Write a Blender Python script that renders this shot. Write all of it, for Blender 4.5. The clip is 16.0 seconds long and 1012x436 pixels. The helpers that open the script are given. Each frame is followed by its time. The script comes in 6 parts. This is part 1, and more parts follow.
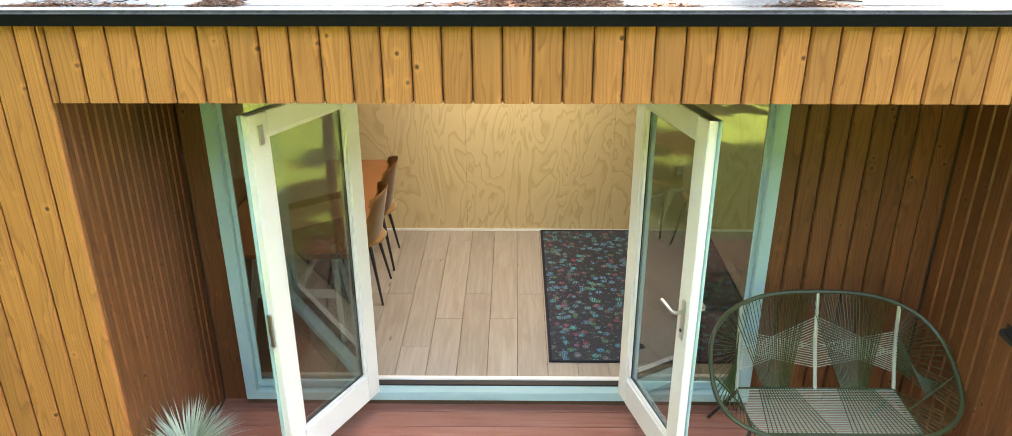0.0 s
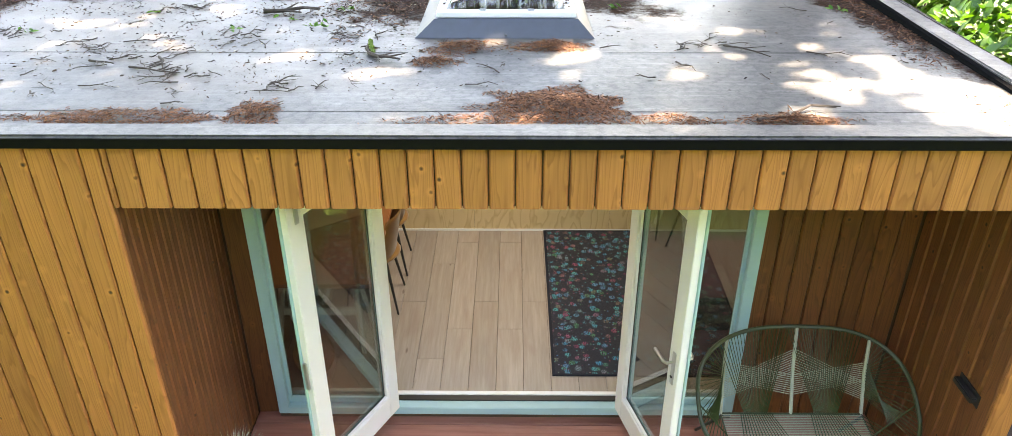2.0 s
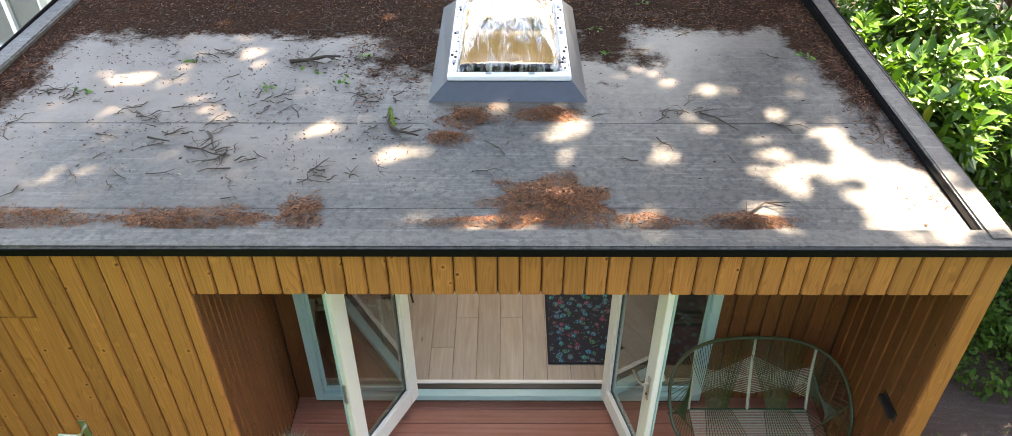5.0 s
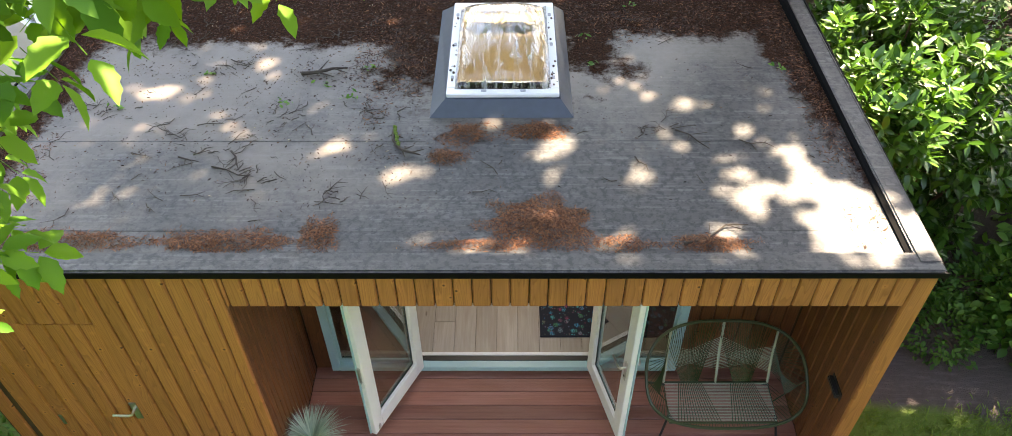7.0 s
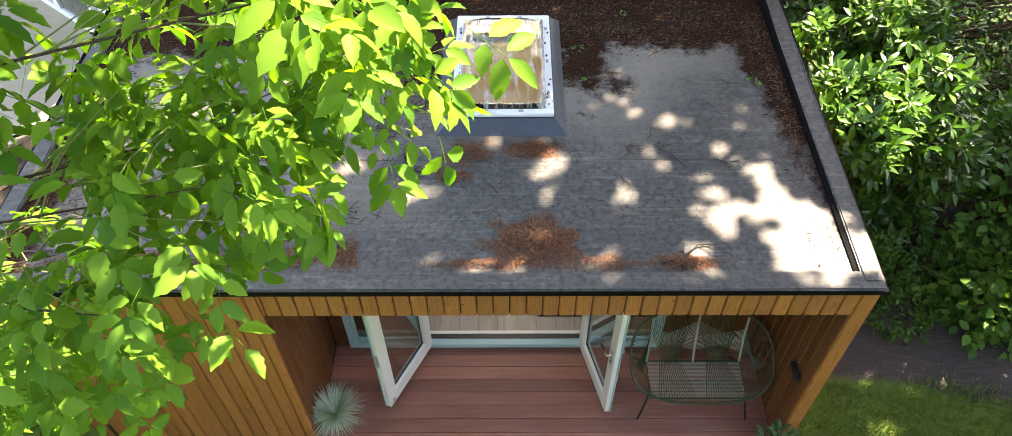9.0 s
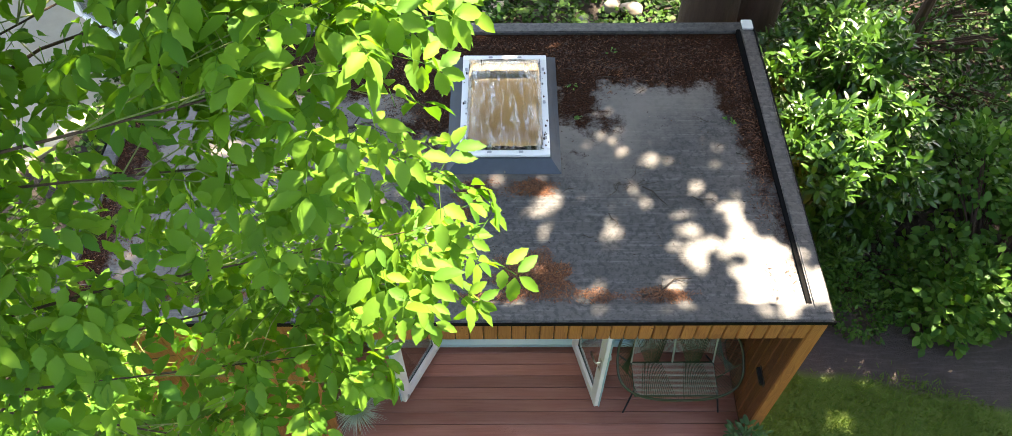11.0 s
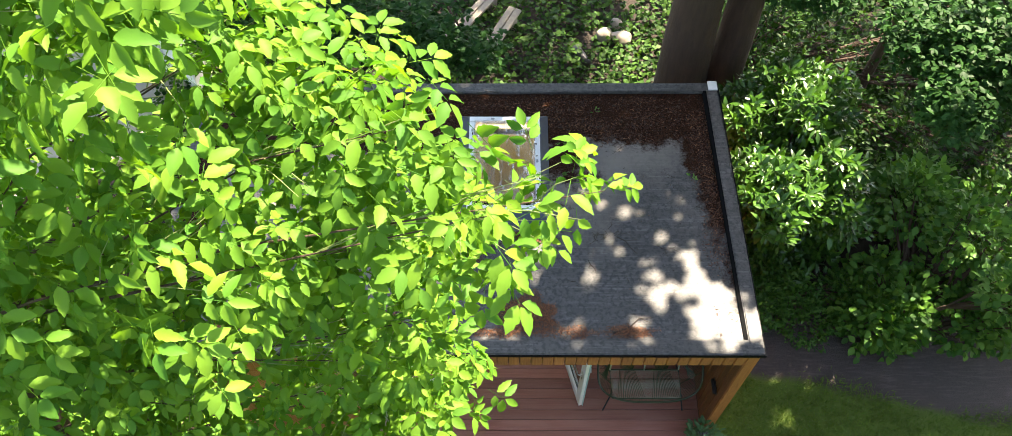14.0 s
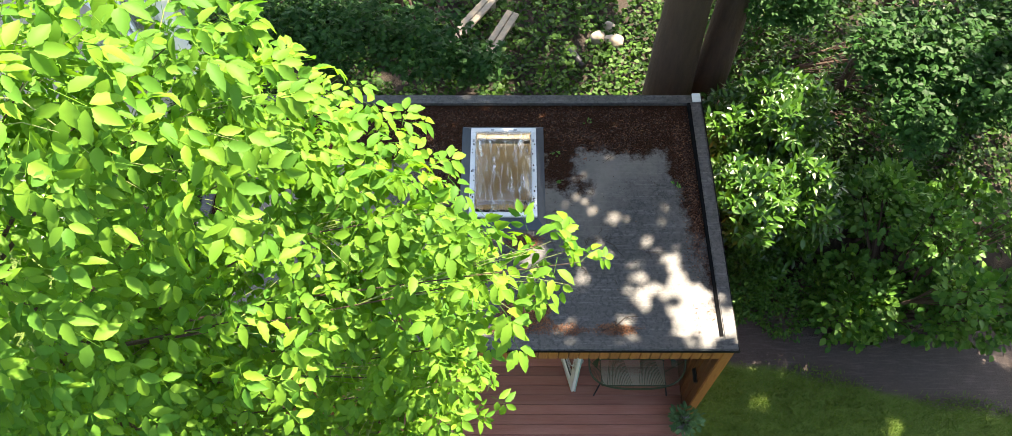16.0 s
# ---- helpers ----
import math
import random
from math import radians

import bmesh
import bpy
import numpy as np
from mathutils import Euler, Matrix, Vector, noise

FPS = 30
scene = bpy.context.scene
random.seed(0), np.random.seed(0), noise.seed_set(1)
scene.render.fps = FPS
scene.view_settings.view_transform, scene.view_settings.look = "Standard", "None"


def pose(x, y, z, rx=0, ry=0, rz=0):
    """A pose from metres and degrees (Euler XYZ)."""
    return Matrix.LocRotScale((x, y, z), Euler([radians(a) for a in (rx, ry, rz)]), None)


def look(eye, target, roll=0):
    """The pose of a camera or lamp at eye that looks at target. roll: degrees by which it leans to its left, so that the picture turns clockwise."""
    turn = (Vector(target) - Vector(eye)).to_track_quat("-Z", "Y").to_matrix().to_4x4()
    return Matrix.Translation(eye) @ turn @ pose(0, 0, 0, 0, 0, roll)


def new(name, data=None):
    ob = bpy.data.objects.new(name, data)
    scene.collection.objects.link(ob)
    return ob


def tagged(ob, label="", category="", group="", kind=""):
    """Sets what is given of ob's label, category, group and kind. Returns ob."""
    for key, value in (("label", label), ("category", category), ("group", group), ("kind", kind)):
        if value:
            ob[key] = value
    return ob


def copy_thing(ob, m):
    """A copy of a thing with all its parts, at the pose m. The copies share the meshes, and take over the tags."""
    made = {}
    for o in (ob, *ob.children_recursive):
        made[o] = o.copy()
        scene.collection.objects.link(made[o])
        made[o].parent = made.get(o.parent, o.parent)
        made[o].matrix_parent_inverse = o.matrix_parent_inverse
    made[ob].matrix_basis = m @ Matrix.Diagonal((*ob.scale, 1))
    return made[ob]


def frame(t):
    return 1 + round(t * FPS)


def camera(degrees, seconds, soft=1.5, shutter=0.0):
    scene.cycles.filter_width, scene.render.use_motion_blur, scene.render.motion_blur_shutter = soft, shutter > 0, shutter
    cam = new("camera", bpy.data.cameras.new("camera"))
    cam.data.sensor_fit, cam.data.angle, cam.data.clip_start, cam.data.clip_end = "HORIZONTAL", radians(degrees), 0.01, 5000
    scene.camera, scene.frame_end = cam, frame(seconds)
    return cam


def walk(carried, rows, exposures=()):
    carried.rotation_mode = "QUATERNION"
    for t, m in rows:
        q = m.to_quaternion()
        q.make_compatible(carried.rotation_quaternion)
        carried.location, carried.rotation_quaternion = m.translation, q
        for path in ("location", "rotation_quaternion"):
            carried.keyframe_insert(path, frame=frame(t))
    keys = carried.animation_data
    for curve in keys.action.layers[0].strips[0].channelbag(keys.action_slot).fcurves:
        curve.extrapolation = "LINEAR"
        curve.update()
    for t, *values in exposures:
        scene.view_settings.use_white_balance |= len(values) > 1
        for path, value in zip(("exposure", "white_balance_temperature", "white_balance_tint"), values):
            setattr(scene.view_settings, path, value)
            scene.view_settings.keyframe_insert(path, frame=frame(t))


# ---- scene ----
cam = camera(65.0, 16.0, soft=0.7)
PATH = [
    (0, (0.265, 0.051, 2.971), (0.243, 1.88, 2.161), -0.1),
    (0.5, (0.239, 0.026, 3.169), (0.22, 1.838, 2.321), -0.1),
    (1, (0.222, 0.025, 3.381), (0.206, 1.812, 2.485), -0.1),
    (1.5, (0.213, 0.022, 3.587), (0.197, 1.784, 2.642), -0.1),
    (2, (0.207, 0.019, 3.787), (0.19, 1.757, 2.798), -0.1),
    (2.5, (0.193, 0.021, 3.999), (0.179, 1.732, 2.964), -0.1),
    (3, (0.173, 0.024, 4.228), (0.165, 1.704, 3.142), -0.1),
    (3.5, (0.167, 0.016, 4.429), (0.159, 1.669, 3.302), -0.1),
    (4, (0.154, 0.013, 4.637), (0.149, 1.635, 3.468), -0.0),
    (6.5, (0.201, -0.071, 5.662), (0.195, 1.394, 4.301), -0.2),
    (7, (0.222, -0.064, 5.882), (0.21, 1.361, 4.479), -0.4),
    (7.5, (0.219, -0.069, 6.087), (0.208, 1.323, 4.651), -0.4),
    (8, (0.229, -0.054, 6.31), (0.216, 1.3, 4.838), -0.5),
    (8.5, (0.234, -0.04, 6.553), (0.22, 1.274, 5.046), -0.6),
    (11, (0.186, 0.013, 7.902), (0.183, 1.185, 6.282), -0.3),
    (11.5, (0.22, 0.018, 8.169), (0.21, 1.169, 6.533), -0.5),
    (12, (0.263, 0.02, 8.415), (0.245, 1.154, 6.768), -1.0),
    (12.5, (0.247, 0.058, 8.725), (0.232, 1.162, 7.057), -0.7),
    (13, (0.256, 0.048, 9.077), (0.237, 1.133, 7.397), -0.9),
    (13.5, (0.26, 0.023, 9.43), (0.241, 1.093, 7.741), -0.8),
    (14, (0.265, -0.015, 9.706), (0.247, 1.046, 8.01), -0.8),
    (14.5, (0.282, -0.046, 9.927), (0.261, 1.002, 8.224), -0.9),
    (15, (0.282, -0.059, 10.129), (0.263, 0.975, 8.416), -0.9),
    (15.5, (0.285, -0.076, 10.37), (0.267, 0.94, 8.648), -0.8),
    (16, (0.252, -0.091, 10.576), (0.241, 0.909, 8.844), -0.5),
]
walk(cam, [(t, look(eye, target, roll)) for t, eye, target, roll in PATH],
     exposures=((0, 4.35, 9000, 17), (2, 4.0, 9000, 18), (4, 3.65, 9100, 19), (7, 3.2, 8900, 18), (8.5, 3.1, 8800, 18), (11, 2.85, 8200, 15), (16, 2.5, 7900, 13)))

# ---- light ----
SUN = Vector((0.42, 0.40, 0.815)).normalized()      # the way to the sun
world = bpy.data.worlds.new("world")
scene.world = world
world.use_nodes = True
wn = world.node_tree
sky = wn.nodes.new("ShaderNodeTexSky")
sky.sky_type, sky.sun_disc = "NISHITA", False
sky.sun_elevation, sky.sun_rotation = math.asin(SUN.z), math.atan2(SUN.x, SUN.y)
wn.links.new(sky.outputs[0], wn.nodes["Background"].inputs[0])
wn.nodes["Background"].inputs[1].default_value = 0.13
sun = new("sun", bpy.data.lights.new("sun", "SUN"))
sun.data.energy, sun.data.angle, sun.data.color = 5.0, radians(0.8), (1.0, 0.95, 0.86)
sun.matrix_world = look(SUN * 30, (0, 0, 0))


# added area lamp in the roof light's opening, brightens the room for the sky
shaft = new("roof_light_fill", bpy.data.lights.new("roof_light_fill", "AREA"))
shaft.data.shape, shaft.data.size, shaft.data.size_y = "RECTANGLE", 0.64, 1.10
shaft.data.energy, shaft.data.color = 2.6, (0.93, 0.97, 1.0)
shaft.matrix_world = look((0.166, 5.197, 2.50), (0.166, 5.1971, 0.0))

# ---- materials ----
class Nodes:
    """A short way to write node trees."""

    def __init__(self, name):
        self.m = bpy.data.materials.new(name)
        self.m.use_nodes = True
        self.t = self.m.node_tree
        self.bsdf = self.t.nodes["Principled BSDF"]

    def put(self, socket, v):
        if isinstance(v, bpy.types.NodeSocket):
            self.t.links.new(v, socket)
        elif v is not None:
            if isinstance(v, (tuple, list)) and len(v) == 3 and socket.type == "RGBA":
                v = (*v, 1)
            socket.default_value = v

    def coords(self, kind="Object", scale=(1, 1, 1), shift=None, turn=(0, 0, 0)):
        c = self.t.nodes.new("ShaderNodeTexCoord")
        m = self.t.nodes.new("ShaderNodeMapping")
        m.inputs["Scale"].default_value = scale
        m.inputs["Rotation"].default_value = turn
        self.t.links.new(c.outputs[kind], m.inputs[0])
        self.put(m.inputs["Location"], shift)
        return m.outputs[0]

    def place(self, scale=(1, 1, 1)):
        g = self.t.nodes.new("ShaderNodeNewGeometry")
        m = self.t.nodes.new("ShaderNodeMapping")
        m.inputs["Scale"].default_value = scale
        self.t.links.new(g.outputs["Position"], m.inputs[0])
        return m.outputs[0]

    def rnd(self, island=False):
        if island:
            return self.t.nodes.new("ShaderNodeNewGeometry").outputs["Random Per Island"]
        return self.t.nodes.new("ShaderNodeObjectInfo").outputs["Random"]

    def noise(self, vec, scale, detail=4, rough=0.55, warp=0.0, out="Fac"):
        n = self.t.nodes.new("ShaderNodeTexNoise")
        n.inputs["Scale"].default_value, n.inputs["Detail"].default_value = scale, detail
        n.inputs["Roughness"].default_value, n.inputs["Distortion"].default_value = rough, warp
        self.t.links.new(vec, n.inputs["Vector"])
        return n.outputs[out]

    def voronoi(self, vec, scale, out="Distance", feature="F1"):
        n = self.t.nodes.new("ShaderNodeTexVoronoi")
        n.feature = feature
        n.inputs["Scale"].default_value = scale
        self.t.links.new(vec, n.inputs["Vector"])
        return n.outputs[out]

    def wave(self, vec, scale, warp, detail=2, dscale=1.0, axis="X"):
        n = self.t.nodes.new("ShaderNodeTexWave")
        n.bands_direction = axis
        for k, v in (("Scale", scale), ("Distortion", warp), ("Detail", detail), ("Detail Scale", dscale)):
            n.inputs[k].default_value = v
        self.t.links.new(vec, n.inputs["Vector"])
        return n.outputs["Fac"]

    def ramp(self, fac, *stops):
        n = self.t.nodes.new("ShaderNodeValToRGB")
        e = n.color_ramp.elements
        while len(e) < len(stops):
            e.new(0.5)
        for k, (p, c) in zip(e, stops):
            k.position = p
            k.color = (c, c, c, 1) if isinstance(c, (int, float)) else (*c, 1)
        self.put(n.inputs[0], fac)
        return n.outputs[0]

    def mix(self, fac, a, b, how="MIX"):
        n = self.t.nodes.new("ShaderNodeMix")
        n.data_type, n.blend_type = "RGBA", how
        self.put(n.inputs[0], fac), self.put(n.inputs[6], a), self.put(n.inputs[7], b)
        return n.outputs[2]

    def math(self, op, a, b=0.0, clamp=False):
        n = self.t.nodes.new("ShaderNodeMath")
        n.operation, n.use_clamp = op, clamp
        self.put(n.inputs[0], a), self.put(n.inputs[1], b)
        return n.outputs[0]

    def vec(self, x, y, z):
        n = self.t.nodes.new("ShaderNodeCombineXYZ")
        for i, v in zip(n.inputs, (x, y, z)):
            self.put(i, v)
        return n.outputs[0]

    def split(self, v):
        n = self.t.nodes.new("ShaderNodeSeparateXYZ")
        self.t.links.new(v, n.inputs[0])
        return n.outputs

    def done(self, colour, rough=0.6, bump=None, depth=0.002, strength=0.6, metal=0.0, spec=0.5, **more):
        b = self.bsdf
        self.put(b.inputs["Base Color"], colour), self.put(b.inputs["Roughness"], rough)
        self.put(b.inputs["Metallic"], metal), self.put(b.inputs["Specular IOR Level"], spec)
        for k, v in more.items():
            self.put(b.inputs[k.replace("_", " ")], v)
        if bump is not None:
            n = self.t.nodes.new("ShaderNodeBump")
            n.inputs["Distance"].default_value, n.inputs["Strength"].default_value = depth, strength
            self.t.links.new(bump, n.inputs["Height"])
            self.t.links.new(n.outputs[0], b.inputs["Normal"])
        return self.m


def pine(name, light, dark, knot, rough=0.5):
    """Stained softwood boards with the grain along the board's own z."""
    n = Nodes(name)
    r = n.rnd()
    shift = n.vec(n.math("MULTIPLY", r, 37.0), n.math("MULTIPLY", r, 19.0), n.math("MULTIPLY", r, 91.0))
    bend = n.noise(n.coords(scale=(9, 0.01, 0.9), shift=shift), 1.0, 2, 0.45, 0.3)
    across = n.split(n.coords(shift=shift))[0]
    ring = n.math("FRACT", n.math("ADD", n.math("MULTIPLY", bend, 13.0), n.math("MULTIPLY", across, 45.0)))
    grain = n.ramp(ring, (0.0, 0.1), (0.62, 0.35), (0.9, 1.0), (0.99, 0.1))
    fine = n.noise(n.coords(scale=(140, 140, 3), shift=shift), 1.0, 3)
    blot = n.noise(n.coords(scale=(3, 3, 1.2), shift=shift), 1.5, 3)
    c = n.mix(n.math("MULTIPLY", grain, 0.78), light, dark)
    c = n.mix(n.math("MULTIPLY", n.ramp(fine, (0.35, 0), (0.75, 1)), 0.45), c, dark)
    c = n.mix(n.ramp(blot, (0.3, 0.0), (0.8, 0.35)), c, tuple(v * 0.7 for v in light))
    tone = n.ramp(r, (0, 0.86), (1, 1.1))
    c = n.mix(1.0, c, tone, "MULTIPLY")
    kd = n.voronoi(n.coords(scale=(9, 0.01, 8), shift=shift), 1.0)
    c = n.mix(n.ramp(kd, (0.07, 0.0), (0.11, 0.4), (0.24, 0.0)), c, tuple(v * 1.25 for v in light))
    c = n.mix(n.ramp(kd, (0.06, 0.95), (0.10, 0.0)), c, tuple(v * 0.55 for v in dark))
    c = n.mix(n.ramp(kd, (0.035, 1.0), (0.055, 0.0)), c, knot)
    h = n.math("ADD", n.math("MULTIPLY", grain, 0.5), n.math("MULTIPLY", fine, 0.5))
    return n.done(c, n.ramp(fine, (0, rough - 0.08), (1, rough + 0.12)), h, 0.0012, 0.5)


CLAD = pine("stained_pine", (0.53, 0.205, 0.066), (0.28, 0.090, 0.026), (0.045, 0.016, 0.007))
# porch boards: a redder stain, with porch shade put into the darker colour
SHADECLAD = pine("porch_shaded_pine", (0.25, 0.088, 0.030), (0.095, 0.030, 0.011), (0.03, 0.010, 0.006))


def deck_wood():
    n = Nodes("hardwood_deck")
    r = n.rnd()
    shift = n.vec(n.math("MULTIPLY", r, 23.0), n.math("MULTIPLY", r, 41.0), 0.0)
    a = n.noise(n.coords(scale=(2.0, 60, 60), shift=shift), 1.0, 4)
    b = n.noise(n.coords(scale=(1.2, 5, 5), shift=shift), 1.4, 3)
    c = n.mix(a, (0.430, 0.164, 0.108), (0.200, 0.071, 0.048))
    c = n.mix(n.ramp(b, (0.35, 0), (0.75, 0.6)), c, (0.420, 0.208, 0.158))
    c = n.mix(1.0, c, n.ramp(r, (0, 0.8), (1, 1.25)), "MULTIPLY")
    return n.done(c, n.ramp(b, (0.2, 0.42), (0.8, 0.62)), a, 0.001, 0.5)


DECK = deck_wood()


def paint(name, colour, rough=0.35, dirt=0.12):
    n = Nodes(name)
    a = n.noise(n.place(), 3.0, 4)
    b = n.noise(n.place((1, 1, 0.25)), 40.0, 3)
    c = n.mix(n.ramp(a, (0.4, 0), (0.8, dirt)), colour, tuple(v * 0.6 for v in colour))
    return n.done(c, n.ramp(b, (0.2, rough), (0.8, rough + 0.12)), b, 0.0004, 0.35)


WHITE = paint("white_paint", (0.88, 0.88, 0.86), 0.3, 0.08)
MINT = paint("mint_paint", (0.36, 0.58, 0.60), 0.32)
BLACKTRIM = Nodes("black_metal_trim").done((0.004, 0.004, 0.005), 0.5, spec=0.08)
CHROME = Nodes("brushed_steel").done((0.62, 0.62, 0.60), 0.28, metal=1.0)
DARKSTEEL = paint("dark_steel", (0.02, 0.02, 0.02), 0.4)
GALV = paint("grey_aluminium", (0.38, 0.39, 0.40), 0.4)


def glass(name, tint=(0.72, 0.78, 0.74), rough=0.0, ior=1.75):   # sealed double panes mirror more than one sheet
    n = Nodes(name)
    return n.done(tint, rough, Transmission_Weight=1.0, IOR=ior)


GLASS = glass("door_glass")
SUNGLASS = glass("fixed_pane_glass", (0.44, 0.50, 0.46))


def epdm(name, dirty):
    n = Nodes(name)
    p = n.place()
    big = n.noise(p, 0.9, 5, 0.6)
    mid = n.noise(p, 5.0, 5, 0.65)
    fine = n.noise(p, 140.0, 3)
    lines = n.noise(n.place((2.0, 55, 1)), 1.0, 3)
    c = n.mix(mid, (0.041, 0.040, 0.038), (0.080, 0.078, 0.073))
    c = n.mix(n.ramp(lines, (0.52, 0), (0.70, 0.6)), c, (0.142, 0.140, 0.134))
    blot = n.noise(p, 24.0, 5, 0.75)
    c = n.mix(n.ramp(blot, (0.48, 0), (0.58, 0.85)), c, (0.022, 0.023, 0.025))
    c = n.mix(n.ramp(n.noise(p, 11.0, 4, 0.7), (0.56, 0), (0.72, 0.45)), c, (0.16, 0.155, 0.15))
    rough = n.ramp(mid, (0.2, 0.40), (0.8, 0.58))
    gloss = 0.5
    if dirty:
        x, y, z = n.split(p)
        # settled dust, thicker away from the front edge and to the shed's side
        dust = n.math("ADD", n.math("MULTIPLY", n.math("SUBTRACT", y, 4.0), 0.30), n.math("MULTIPLY", n.math("ADD", x, -0.2), -0.10))
        dust = n.math("ADD", dust, n.math("MULTIPLY", n.math("SUBTRACT", big, 0.5), 1.6))
        c = n.mix(n.ramp(dust, (-0.1, 0), (0.5, 0.8)), c, (0.190, 0.164, 0.138))
        # needle soil that gathers along the upstands, at the back and beside the roof light
        nz = n.math("MULTIPLY", n.math("SUBTRACT", n.noise(p, 2.6, 9, 0.78), 0.47), 1.25)
        back = n.math("SUBTRACT", n.math("ADD", y, n.math("MULTIPLY", n.math("LESS_THAN", x, 1.05), 0.12)), 5.50)
        right = n.math("MULTIPLY", n.math("SUBTRACT", n.math("ADD", x, n.math("MULTIPLY", y, 0.20)), 3.26), 1.1)
        left = n.math("MULTIPLY", n.math("SUBTRACT", -3.02, x), 1.3)
        lx = n.math("ABSOLUTE", n.math("ADD", x, 0.52))
        ly = n.math("ABSOLUTE", n.math("SUBTRACT", y, 5.35))
        beside = n.math("SUBTRACT", 0.30, n.math("MAXIMUM", lx, n.math("MULTIPLY", ly, 0.45)))
        rx = n.math("ABSOLUTE", n.math("SUBTRACT", x, 0.85))
        beside2 = n.math("SUBTRACT", 0.30, n.math("MAXIMUM", rx, n.math("MULTIPLY", n.math("ABSOLUTE", n.math("SUBTRACT", y, 5.6)), 0.45)))
        m = n.math("MAXIMUM", n.math("MAXIMUM", back, right), n.math("MAXIMUM", left, n.math("MAXIMUM", beside, beside2)))
        m = n.math("ADD", m, nz)
        soil = n.mix(n.ramp(n.noise(p, 75.0, 5, 0.8), (0.4, 0), (0.66, 1)), (0.006, 0.003, 0.002), (0.066, 0.026, 0.013))
        mask = n.math("MULTIPLY", n.ramp(m, (-0.04, 0), (0.16, 1)), n.ramp(n.noise(p, 26.0, 6, 0.8), (0.28, 0.35), (0.44, 1)))
        c = n.mix(mask, c, soil)
        rough = n.mix(mask, rough, (0.9, 0.9, 0.9))
        gloss = n.ramp(mask, (0.0, 0.5), (0.8, 0.06))
        fine = n.math("ADD", fine, n.math("MULTIPLY", mask, n.noise(p, 90.0, 3)))
    return n.done(c, rough, fine, 0.002, 0.45, spec=gloss)


EPDM = epdm("rubber_roofing", True)
UPSTAND = epdm("rubber_upstand", False)


def plywood():
    n = Nodes("birch_plywood")
    r = n.rnd()
    shift = n.vec(n.math("MULTIPLY", r, 13.0), 0.0, n.math("MULTIPLY", r, 29.0))
    v = n.coords(scale=(2.2, 2.2, 0.75), shift=shift)
    a = n.noise(v, 1.3, 3, 0.5, 0.6)
    rings = n.math("FRACT", n.math("MULTIPLY", a, 15.0))
    line = n.ramp(rings, (0.0, 0.0), (0.55, 0.15), (0.85, 1.0), (0.97, 0.0))
    fine = n.noise(n.coords(scale=(90, 90, 4), shift=shift), 1.0, 3)
    c = n.mix(n.math("MULTIPLY", line, 0.55), (0.70, 0.54, 0.31), (0.44, 0.28, 0.12))
    c = n.mix(n.math("MULTIPLY", fine, 0.25), c, (0.58, 0.42, 0.21))
    return n.done(c, 0.5, fine, 0.0005, 0.3)


PLY = plywood()


def oak_floor():
    n = Nodes("grey_oak_floor")
    r = n.rnd()
    shift = n.vec(n.math("MULTIPLY", r, 31.0), n.math("MULTIPLY", r, 57.0), 0.0)
    a = n.noise(n.coords(scale=(38, 2.2, 1), shift=shift), 1.0, 5, 0.65)
    b = n.noise(n.coords(scale=(7, 1.4, 1), shift=shift), 1.0, 3, 0.5, 1.2)
    k = n.voronoi(n.coords(scale=(9, 2.4, 1), shift=shift), 1.0)
    c = n.mix(n.ramp(a, (0.3, 0), (0.75, 1)), (0.45, 0.40, 0.34), (0.32, 0.275, 0.225))
    c = n.mix(n.ramp(b, (0.45, 0), (0.75, 0.45)), c, (0.30, 0.215, 0.155))
    c = n.mix(n.ramp(k, (0.04, 0.7), (0.10, 0.0)), c, (0.13, 0.085, 0.06))
    c = n.mix(1.0, c, n.ramp(r, (0, 0.9), (1, 1.1)), "MULTIPLY")
    return n.done(c, 0.42, a, 0.0006, 0.3)


OAKFLOOR = oak_floor()


def rug_mat():
    n = Nodes("flowered_rug")
    p = n.coords()
    d = n.voronoi(p, 17.0)
    col = n.voronoi(p, 17.0, "Color")
    d2 = n.voronoi(p, 41.0)
    col2 = n.voronoi(p, 41.0, "Color")
    x = n.split(col)[0]
    x2 = n.split(col2)[1]
    petals = n.wave(p, 26.0, 9.0, 3, 2.0)
    flower = n.ramp(x, (0.0, (0.015, 0.24, 0.42)), (0.3, (0.03, 0.40, 0.42)), (0.5, (0.36, 0.04, 0.12)), (0.7, (0.04, 0.27, 0.12)), (0.9, (0.07, 0.26, 0.46)))
    small = n.ramp(x2, (0.0, (0.03, 0.16, 0.34)), (0.4, (0.05, 0.25, 0.17)), (0.7, (0.28, 0.03, 0.07)), (1.0, (0.10, 0.22, 0.34)))
    m1 = n.math("MULTIPLY", n.ramp(d, (0.34, 1), (0.46, 0)), n.ramp(petals, (0.4, 0), (0.55, 1)))
    c = n.mix(m1, (0.005, 0.008, 0.020), flower)
    c = n.mix(n.math("MULTIPLY", n.ramp(d2, (0.2, 1), (0.3, 0)), n.ramp(n.split(col2)[0], (0.45, 0), (0.5, 1))), c, small)
    return n.done(c, 0.9, n.noise(p, 400.0, 2), 0.002, 0.6, Sheen_Weight=0.3)


RUG = rug_mat()


